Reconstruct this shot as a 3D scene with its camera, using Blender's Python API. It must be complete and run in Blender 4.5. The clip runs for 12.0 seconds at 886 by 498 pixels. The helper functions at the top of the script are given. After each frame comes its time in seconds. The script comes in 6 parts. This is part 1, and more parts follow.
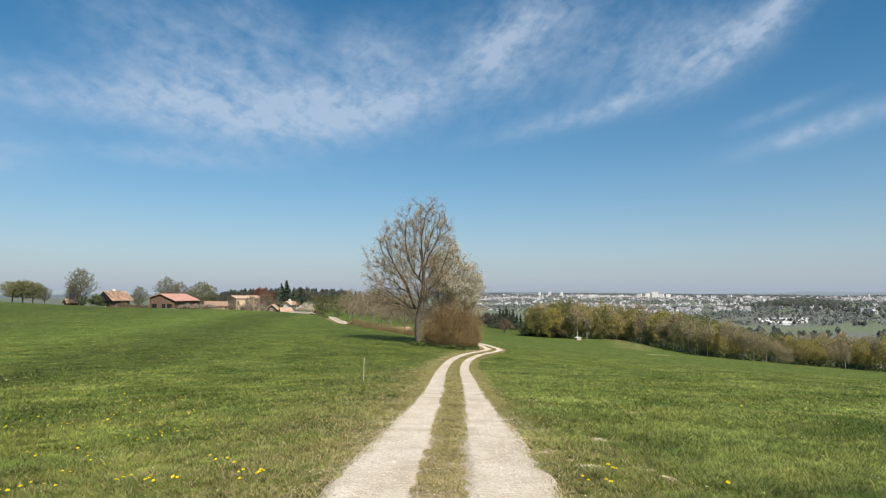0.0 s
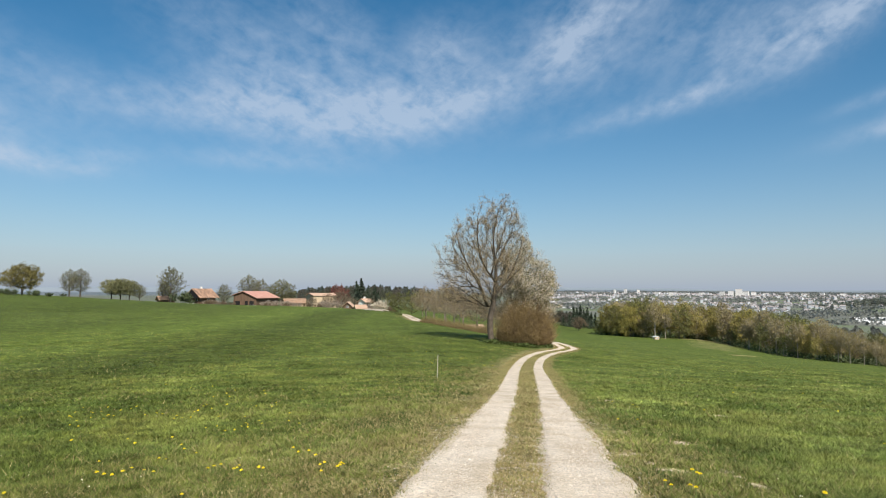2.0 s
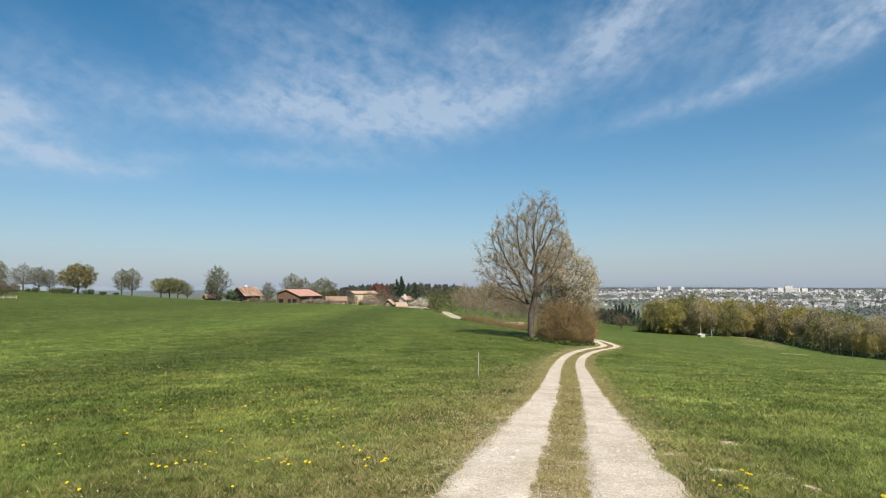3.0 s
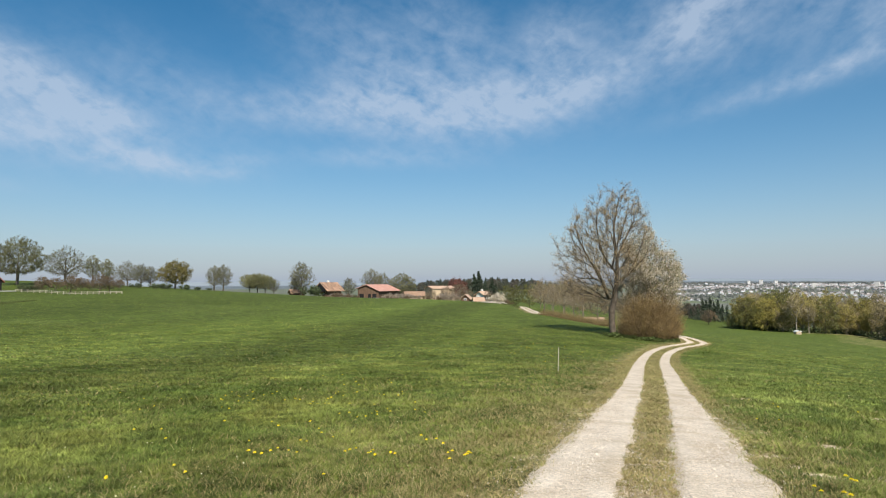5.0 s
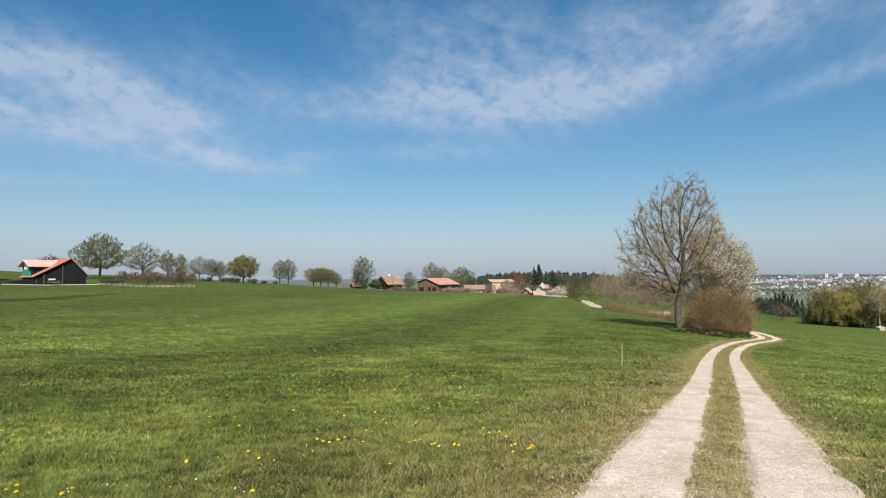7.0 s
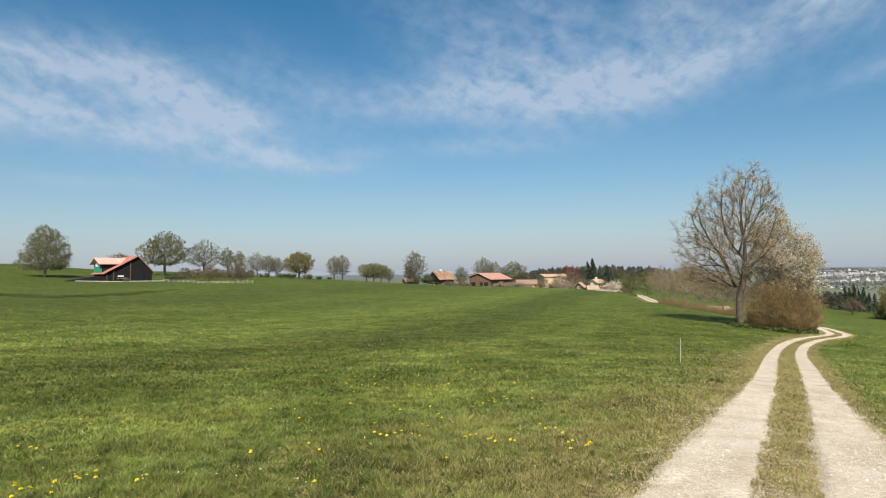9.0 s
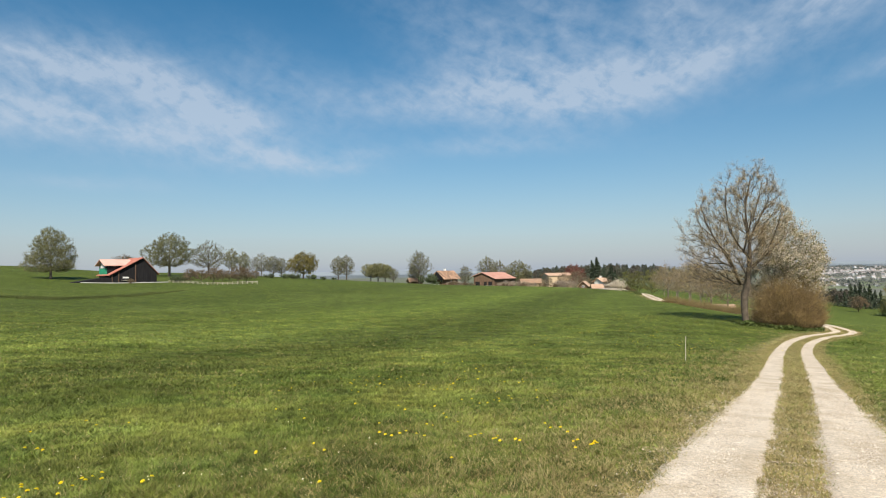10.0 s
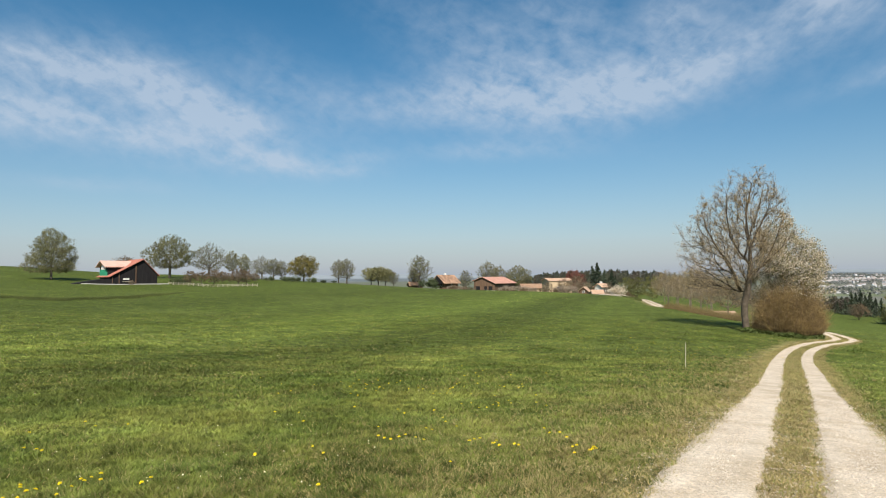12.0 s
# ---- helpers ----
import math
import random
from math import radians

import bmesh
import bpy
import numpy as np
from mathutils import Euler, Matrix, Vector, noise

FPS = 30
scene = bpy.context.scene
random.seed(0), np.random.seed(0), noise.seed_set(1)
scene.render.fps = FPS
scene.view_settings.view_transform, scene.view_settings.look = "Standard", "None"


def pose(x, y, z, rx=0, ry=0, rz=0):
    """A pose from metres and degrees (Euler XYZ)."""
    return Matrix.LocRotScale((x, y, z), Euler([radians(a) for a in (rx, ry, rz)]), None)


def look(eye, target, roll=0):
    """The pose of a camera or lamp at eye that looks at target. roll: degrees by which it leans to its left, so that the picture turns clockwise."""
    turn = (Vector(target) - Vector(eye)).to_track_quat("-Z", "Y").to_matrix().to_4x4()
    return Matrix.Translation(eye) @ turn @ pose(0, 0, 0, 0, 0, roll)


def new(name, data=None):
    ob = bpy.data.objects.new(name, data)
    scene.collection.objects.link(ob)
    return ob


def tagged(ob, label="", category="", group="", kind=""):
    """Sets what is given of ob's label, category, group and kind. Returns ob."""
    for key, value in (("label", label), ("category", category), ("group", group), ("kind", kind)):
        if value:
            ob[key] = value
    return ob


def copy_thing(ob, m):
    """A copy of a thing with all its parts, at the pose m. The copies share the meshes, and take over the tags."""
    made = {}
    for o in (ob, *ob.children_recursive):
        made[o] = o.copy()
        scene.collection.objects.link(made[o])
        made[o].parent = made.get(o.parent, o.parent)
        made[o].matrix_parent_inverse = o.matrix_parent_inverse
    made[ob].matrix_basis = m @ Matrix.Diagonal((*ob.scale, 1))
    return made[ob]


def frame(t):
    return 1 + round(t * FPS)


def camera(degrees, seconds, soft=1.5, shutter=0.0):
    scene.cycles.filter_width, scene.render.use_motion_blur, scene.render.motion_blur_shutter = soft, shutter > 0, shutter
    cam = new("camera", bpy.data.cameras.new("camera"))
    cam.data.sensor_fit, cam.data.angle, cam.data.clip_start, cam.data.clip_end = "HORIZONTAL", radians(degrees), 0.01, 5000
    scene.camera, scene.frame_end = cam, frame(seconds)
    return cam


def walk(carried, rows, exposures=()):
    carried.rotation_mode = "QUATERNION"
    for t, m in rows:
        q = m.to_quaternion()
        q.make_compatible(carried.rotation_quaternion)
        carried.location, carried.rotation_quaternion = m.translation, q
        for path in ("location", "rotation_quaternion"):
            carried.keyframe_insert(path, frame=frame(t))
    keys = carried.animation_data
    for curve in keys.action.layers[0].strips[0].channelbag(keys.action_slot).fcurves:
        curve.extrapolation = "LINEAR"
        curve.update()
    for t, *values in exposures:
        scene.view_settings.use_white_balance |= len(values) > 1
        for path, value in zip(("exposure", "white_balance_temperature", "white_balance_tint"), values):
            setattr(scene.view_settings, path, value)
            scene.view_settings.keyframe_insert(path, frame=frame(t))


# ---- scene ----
# ---- camera and its walk ----
cam = camera(71.0, 12.0, soft=1.1)
# seconds, place in metres, then yaw, upward pitch and roll in degrees
ROWS = [
    (0.0, 0.000, 0.000, 1.750, -0.10, 4.09, -0.10),
    (0.5, -0.004, -0.001, 1.757, 1.78, 4.03, 0.13),
    (1.0, -0.010, -0.002, 1.754, 3.64, 4.00, 0.07),
    (1.5, -0.023, -0.005, 1.754, 4.98, 3.89, -0.20),
    (2.0, -0.031, -0.002, 1.758, 6.52, 3.86, -0.13),
    (2.5, -0.038, -0.013, 1.758, 8.43, 3.55, -0.11),
    (3.0, -0.049, -0.030, 1.759, 10.18, 3.63, 0.08),
    (5.0, -0.078, -0.087, 1.767, 17.28, 3.18, 0.23),
    (5.5, -0.083, -0.100, 1.770, 19.16, 2.96, 0.57),
    (6.0, -0.083, -0.116, 1.774, 20.72, 2.73, 0.65),
    (6.5, -0.092, -0.125, 1.776, 21.66, 2.70, 0.28),
    (7.0, -0.096, -0.135, 1.773, 22.76, 2.61, 0.29),
    (7.5, -0.107, -0.144, 1.776, 24.36, 2.12, 0.69),
    (9.5, -0.121, -0.165, 1.777, 27.89, 2.22, 0.64),
    (10.0, -0.120, -0.158, 1.780, 27.89, 2.15, 0.93),
    (10.5, -0.119, -0.167, 1.784, 27.77, 2.17, 0.70),
    (11.0, -0.117, -0.165, 1.776, 27.78, 2.25, 0.70),
    (11.5, -0.119, -0.158, 1.775, 27.91, 2.31, 0.61),
    (12.0, -0.116, -0.171, 1.777, 27.92, 2.54, 0.43),
]
walk(cam, [(t, pose(x, y, z, 90 + pitch, roll, yaw)) for t, x, y, z, yaw, pitch, roll in ROWS],
     [(0.0, 0.42, 6500, 10), (7.7, 0.42, 6500, 10), (9.3, 0.45, 6800, 10), (12.0, 0.45, 6800, 10)])


# ---- sky and sun ----
SUN_BEARING, SUN_HEIGHT = 152.0, 47.0
world = bpy.data.worlds.new("sky")
scene.world = world
world.use_nodes = True
wn, wl = world.node_tree.nodes, world.node_tree.links
wn.clear()


def wmath(op, a, b=None, c=None):
    n = wn.new("ShaderNodeMath")
    n.operation = op
    for i, v in enumerate((a, b, c)):
        if v is None:
            continue
        if isinstance(v, (int, float)):
            n.inputs[i].default_value = v
        else:
            wl.new(v, n.inputs[i])
    return n.outputs[0]


sky = wn.new("ShaderNodeTexSky")
sky.sky_type, sky.sun_disc = "NISHITA", False
sky.sun_elevation, sky.sun_rotation = radians(SUN_HEIGHT), radians(SUN_BEARING)
sky.altitude, sky.air_density, sky.dust_density, sky.ozone_density = 600, 1.0, 0.4, 2.0
coord = wn.new("ShaderNodeTexCoord")
split = wn.new("ShaderNodeSeparateXYZ")
wl.new(coord.outputs["Generated"], split.inputs[0])
dx, dy, dz = split.outputs
# bearing and height over the horizon, in tens of degrees
BRG = wmath("MULTIPLY", wmath("ARCTAN2", dx, dy), 18 / math.pi)
HGT = wmath("MULTIPLY", wmath("ARCSINE", dz), 18 / math.pi)


def cloud_patch(b, h, wide, high, turn, strength):
    """A soft, tilted oval of thin cloud about the bearing b and height h (tens of degrees)."""
    c, s = math.cos(radians(turn)), math.sin(radians(turn))
    u, v = wmath("SUBTRACT", BRG, b), wmath("SUBTRACT", HGT, h)
    p = wmath("DIVIDE", wmath("ADD", wmath("MULTIPLY", u, c), wmath("MULTIPLY", v, s)), wide * 1.15)
    q = wmath("DIVIDE", wmath("SUBTRACT", wmath("MULTIPLY", v, c), wmath("MULTIPLY", u, s)), high * 1.35)
    r = wmath("ADD", wmath("MULTIPLY", p, p), wmath("MULTIPLY", q, q))
    return wmath("MULTIPLY", wmath("POWER", 2.7183, wmath("MULTIPLY", r, -1.0)), strength)


# the long bank ahead and the veil over it, then the wisps, then the bank over the barn
AHEAD = [(-3.1, 1.54, 0.55, 0.13, -4, 0.50), (-2.3, 1.60, 0.55, 0.19, -8, 0.72), (-1.25, 1.60, 0.60, 0.17, 5, 0.82), (-0.45, 1.72, 0.50, 0.15, 14, 0.62), (-2.2, 1.95, 1.0, 0.28, -24, 0.40),
         (-1.6, 2.25, 0.55, 0.22, -38, 0.32), (-0.7, 2.14, 0.26, 0.18, 20, 0.50), (0.5, 2.14, 0.30, 0.20, 38, 0.56), (0.0, 2.02, 1.0, 0.34, 6, 0.30), (0.95, 2.48, 0.40, 0.18, 18, 0.5), (1.75, 2.15, 0.8, 0.26, 10, 0.30)]
WISPS = [(2.25, 1.96, 0.50, 0.17, 18, 0.58), (2.75, 2.10, 0.40, 0.10, 32, 0.5), (3.0, 2.32, 0.45, 0.08, 36, 0.52), (1.15, 1.56, 0.60, 0.07, 11, 0.42), (1.6, 1.66, 0.22, 0.05, 14, 0.4), (3.25, 1.31, 0.50, 0.065, 12, 0.62),
         (-2.3, 1.15, 0.60, 0.065, 0, 0.40), (-3.5, 1.09, 0.25, 0.05, 0, 0.35), (2.9, 1.46, 0.30, 0.04, 14, 0.3)]
BARNSIDE = [(-6.0, 1.66, 0.60, 0.12, -2, 0.68), (-5.15, 1.55, 0.50, 0.15, -22, 0.58), (-4.65, 1.37, 0.36, 0.11, -18, 0.80), (-6.3, 1.27, 0.45, 0.15, 2, 0.75), (-5.3, 1.17, 0.60, 0.11, -5, 0.62), (-4.25, 1.01, 0.45, 0.07, -3, 0.80),
            (-5.5, 1.42, 1.1, 0.32, -10, 0.34), (-4.1, 1.60, 0.60, 0.22, -25, 0.26), (-5.8, 0.76, 0.50, 0.045, 0, 0.22), (-3.6, 0.97, 0.20, 0.04, 0, 0.3)]
mask = None
for row in AHEAD + WISPS + BARNSIDE:
    one = cloud_patch(*row)
    mask = one if mask is None else wmath("ADD", mask, one)


def streaks(turn, sx, sy, detail, off, warp):
    """Cloud fibres drawn out along one slant."""
    c, s = math.cos(radians(turn)), math.sin(radians(turn))
    u = wmath("ADD", wmath("MULTIPLY", BRG, c * sx), wmath("MULTIPLY", HGT, s * sx))
    v = wmath("SUBTRACT", wmath("MULTIPLY", HGT, c * sy), wmath("MULTIPLY", BRG, s * sy))
    vec = wn.new("ShaderNodeCombineXYZ")
    wl.new(u, vec.inputs[0])
    wl.new(v, vec.inputs[1])
    vec.inputs[2].default_value = off
    tex = wn.new("ShaderNodeTexNoise")
    tex.inputs["Scale"].default_value, tex.inputs["Detail"].default_value = 1.0, detail
    tex.inputs["Roughness"].default_value, tex.inputs["Distortion"].default_value = 0.57, warp
    wl.new(vec.outputs[0], tex.inputs["Vector"])
    return tex.outputs[0]


# fibres fall to the right over the barn and the bank, and climb to the right over the valley
side = wmath("MINIMUM", wmath("MAXIMUM", wmath("MULTIPLY_ADD", BRG, 0.6, 0.75), 0.0), 1.0)
falling, rising = streaks(-24, 3.0, 6.0, 8, 3.1, 0.35), streaks(32, 3.0, 6.0, 8, 7.7, 0.35)
slant = wmath("ADD", wmath("MULTIPLY", falling, wmath("SUBTRACT", 1.0, side)), wmath("MULTIPLY", rising, side))
puffs = streaks(8, 6.5, 9.5, 7, 1.7, 0.3)
fibre = wmath("ADD", wmath("MULTIPLY", slant, 0.58), wmath("MULTIPLY", puffs, 0.42))
thick = wmath("MULTIPLY_ADD", wmath("SUBTRACT", fibre, 0.5), 3.0, 0.72)
cover = wmath("MULTIPLY", wmath("MAXIMUM", thick, 0.0), mask)
cover = wmath("MINIMUM", wmath("MULTIPLY", cover, 0.88), 0.70)
deep = wn.new("ShaderNodeHueSaturation")
deep.inputs["Hue"].default_value, deep.inputs["Saturation"].default_value = 0.489, 1.40
wl.new(sky.outputs[0], deep.inputs["Color"])
low = wn.new("ShaderNodeMix")
low.data_type = "RGBA"
wl.new(wmath("MULTIPLY", wmath("POWER", 2.7183, wmath("MULTIPLY", wmath("MAXIMUM", HGT, 0.0), -1.25)), 0.95), low.inputs[0])
wl.new(deep.outputs[0], low.inputs[6])
low.inputs[7].default_value = (3.28, 3.96, 5.05, 1)
mix = wn.new("ShaderNodeMix")
mix.data_type = "RGBA"
wl.new(cover, mix.inputs[0])
wl.new(low.outputs[2], mix.inputs[6])
mix.inputs[7].default_value = (4.8, 5.75, 7.1, 1)
back = wn.new("ShaderNodeBackground")
back.inputs["Strength"].default_value = 0.080
wl.new(mix.outputs[2], back.inputs["Color"])
wl.new(back.outputs[0], wn.new("ShaderNodeOutputWorld").inputs["Surface"])

sun = new("sun", bpy.data.lights.new("sun", "SUN"))
sun.data.energy, sun.data.angle, sun.data.color = 5.0, radians(0.53), (1.0, 0.95, 0.87)
sb, sh = radians(SUN_BEARING), radians(SUN_HEIGHT)
sun.matrix_world = look((math.sin(sb) * math.cos(sh) * 50, math.cos(sb) * math.cos(sh) * 50, math.sin(sh) * 50), (0, 0, 0))


# ---- materials ----
def material(name, c1, c2, scale=3.0, rough=0.9, bump=0.0, fine=None, island=0.0, each=0.0, trans=0.0, stretch=(1, 1, 1), spec=0.3, sharp=(0.5, 1.0), bands=False):
    """Two colours in a broad and a fine noise at world size; island and each vary the brightness piece by piece."""
    m = bpy.data.materials.new(name)
    m.use_nodes = True
    n, l = m.node_tree.nodes, m.node_tree.links
    p = n["Principled BSDF"]
    p.inputs["Roughness"].default_value = rough
    p.inputs["Specular IOR Level"].default_value = spec
    geo = n.new("ShaderNodeNewGeometry")
    mapping = n.new("ShaderNodeMapping")
    mapping.inputs["Scale"].default_value = stretch
    l.new(geo.outputs["Position"], mapping.inputs[0])

    def noisy(s, detail):
        t = n.new("ShaderNodeTexNoise")
        t.inputs["Scale"].default_value, t.inputs["Detail"].default_value = s, detail
        l.new(mapping.outputs[0], t.inputs["Vector"])
        return t.outputs[0]

    broad, small = noisy(scale, 3), noisy(fine or scale * 9, 4)
    add = n.new("ShaderNodeMath")
    add.operation = "MULTIPLY_ADD"
    l.new(small, add.inputs[0])
    add.inputs[1].default_value = 0.5
    l.new(broad, add.inputs[2])
    ramp = n.new("ShaderNodeMapRange")
    l.new(add.outputs[0], ramp.inputs[0])
    ramp.inputs[1].default_value, ramp.inputs[2].default_value = sharp
    blend = n.new("ShaderNodeMix")
    blend.data_type = "RGBA"
    l.new(ramp.outputs[0], blend.inputs[0])
    blend.inputs[6].default_value, blend.inputs[7].default_value = (*c1, 1), (*c2, 1)
    col = blend.outputs[2]
    for amount, kind in ((island, "island"), (each, "each")):
        if not amount:
            continue
        src = geo.outputs["Random Per Island"] if kind == "island" else n.new("ShaderNodeObjectInfo").outputs["Random"]
        mr = n.new("ShaderNodeMapRange")
        l.new(src, mr.inputs[0])
        mr.inputs[3].default_value, mr.inputs[4].default_value = 1 - amount, 1 + amount
        hsv = n.new("ShaderNodeHueSaturation")
        l.new(mr.outputs[0], hsv.inputs["Value"])
        l.new(col, hsv.inputs["Color"])
        col = hsv.outputs[0]
    if bands:
        tint = n.new("ShaderNodeHueSaturation")
        l.new(tufts(n, l, geo, swaths(n, l, geo)), tint.inputs["Value"])
        l.new(yellowing(n, l, geo), tint.inputs["Hue"])
        l.new(col, tint.inputs["Color"])
        col = tint.outputs[0]
    l.new(col, p.inputs["Base Color"])
    if bump:
        b = n.new("ShaderNodeBump")
        b.inputs["Strength"].default_value, b.inputs["Distance"].default_value = 0.8, bump
        l.new(small, b.inputs["Height"])
        l.new(b.outputs[0], p.inputs["Normal"])
    if trans:
        tr = n.new("ShaderNodeBsdfTranslucent")
        l.new(col, tr.inputs[0])
        ms = n.new("ShaderNodeMixShader")
        ms.inputs[0].default_value = trans
        l.new(p.outputs[0], ms.inputs[1])
        l.new(tr.outputs[0], ms.inputs[2])
        l.new(ms.outputs[0], n["Material Output"].inputs["Surface"])
    return m


# light and dark strips left by the mower: distance across them in metres, brightness
STRIPS = [(-120, 0.92), (-95, 1.0), (-78, 0.92), (-59, 0.84), (-46, 1.05), (-39, 0.98), (-31, 1.20), (-24.5, 1.36), (-20.5, 1.16), (-17, 0.86), (-12.5, 0.82), (-10.2, 0.95), (-7.4, 1.14), (-4.2, 1.05), (0, 1.0)]


def swaths(n, l, geo):
    """Broad light and dark mowing strips that run up the field, and their finer streaks."""
    def along(ax, ay):
        d = n.new("ShaderNodeVectorMath")
        d.operation = "DOT_PRODUCT"
        l.new(geo.outputs["Position"], d.inputs[0])
        d.inputs[1].default_value = (ax, ay, 0)
        return d.outputs["Value"]

    def sums(op, a, b, c=0.0):
        x = n.new("ShaderNodeMath")
        x.operation = op
        for i, v in enumerate((a, b, c)):
            if isinstance(v, (int, float)):
                x.inputs[i].default_value = v
            else:
                l.new(v, x.inputs[i])
        return x.outputs[0]

    def noise(u, v, scale, detail):
        c = n.new("ShaderNodeCombineXYZ")
        l.new(u, c.inputs[0])
        l.new(v, c.inputs[1])
        t = n.new("ShaderNodeTexNoise")
        t.inputs["Scale"].default_value, t.inputs["Detail"].default_value, t.inputs["Roughness"].default_value = scale, detail, 0.55
        l.new(c.outputs[0], t.inputs["Vector"])
        return t.outputs[0]

    across, up = along(0.986, 0.167), along(-0.167, 0.986)
    bend = sums("MULTIPLY_ADD", sums("SUBTRACT", noise(sums("MULTIPLY", across, 0.10), sums("MULTIPLY", up, 0.03), 1.0, 3), 0.5), 7.0, across)
    place = sums("MULTIPLY_ADD", bend, 1 / 120, 1.0)
    ramp = n.new("ShaderNodeValToRGB")
    e = ramp.color_ramp.elements
    for k, (u, v) in enumerate(STRIPS):
        q = e[0] if k == 0 else (e[len(e) - 1] if k == len(STRIPS) - 1 else e.new(1 + u / 120))
        q.position, q.color = 1 + u / 120, (v / 2, v / 2, v / 2, 1)
    l.new(place, ramp.inputs[0])
    r = n.new("ShaderNodeMapRange")
    l.new(noise(sums("MULTIPLY", across, 0.55), sums("MULTIPLY", up, 0.035), 1.0, 5), r.inputs[0])
    r.inputs[1].default_value, r.inputs[2].default_value = 0.30, 0.70
    r.inputs[3].default_value, r.inputs[4].default_value = 1.78, 2.22
    return sums("MULTIPLY", ramp.outputs[0], r.outputs[0])


def tufts(n, l, geo, value):
    """Tufts from a hand to a stride across, some pale, some dark, on top of another brightness; the dark also paints in
    shaded gaps.
    """
    for scale, lo, hi in ((1.1, 0.80, 1.18), (3.6, 0.72, 1.28), (11.0, 0.74, 1.24)):
        t = n.new("ShaderNodeTexNoise")
        t.inputs["Scale"].default_value, t.inputs["Detail"].default_value = scale, 2
        l.new(geo.outputs["Position"], t.inputs["Vector"])
        r = n.new("ShaderNodeMapRange")
        l.new(t.outputs[0], r.inputs[0])
        r.inputs[1].default_value, r.inputs[2].default_value, r.inputs[3].default_value, r.inputs[4].default_value = 0.34, 0.66, lo, hi
        x = n.new("ShaderNodeMath")
        x.operation = "MULTIPLY"
        l.new(value, x.inputs[0])
        l.new(r.outputs[0], x.inputs[1])
        value = x.outputs[0]
    return value


def yellowing(n, l, geo):
    """A hue that wanders between bluish green and olive from patch to patch."""
    t = n.new("ShaderNodeTexNoise")
    t.inputs["Scale"].default_value, t.inputs["Detail"].default_value = 0.8, 5
    l.new(geo.outputs["Position"], t.inputs["Vector"])
    r = n.new("ShaderNodeMapRange")
    l.new(t.outputs[0], r.inputs[0])
    r.inputs[1].default_value, r.inputs[2].default_value, r.inputs[3].default_value, r.inputs[4].default_value = 0.32, 0.68, 0.490, 0.524
    return r.outputs[0]


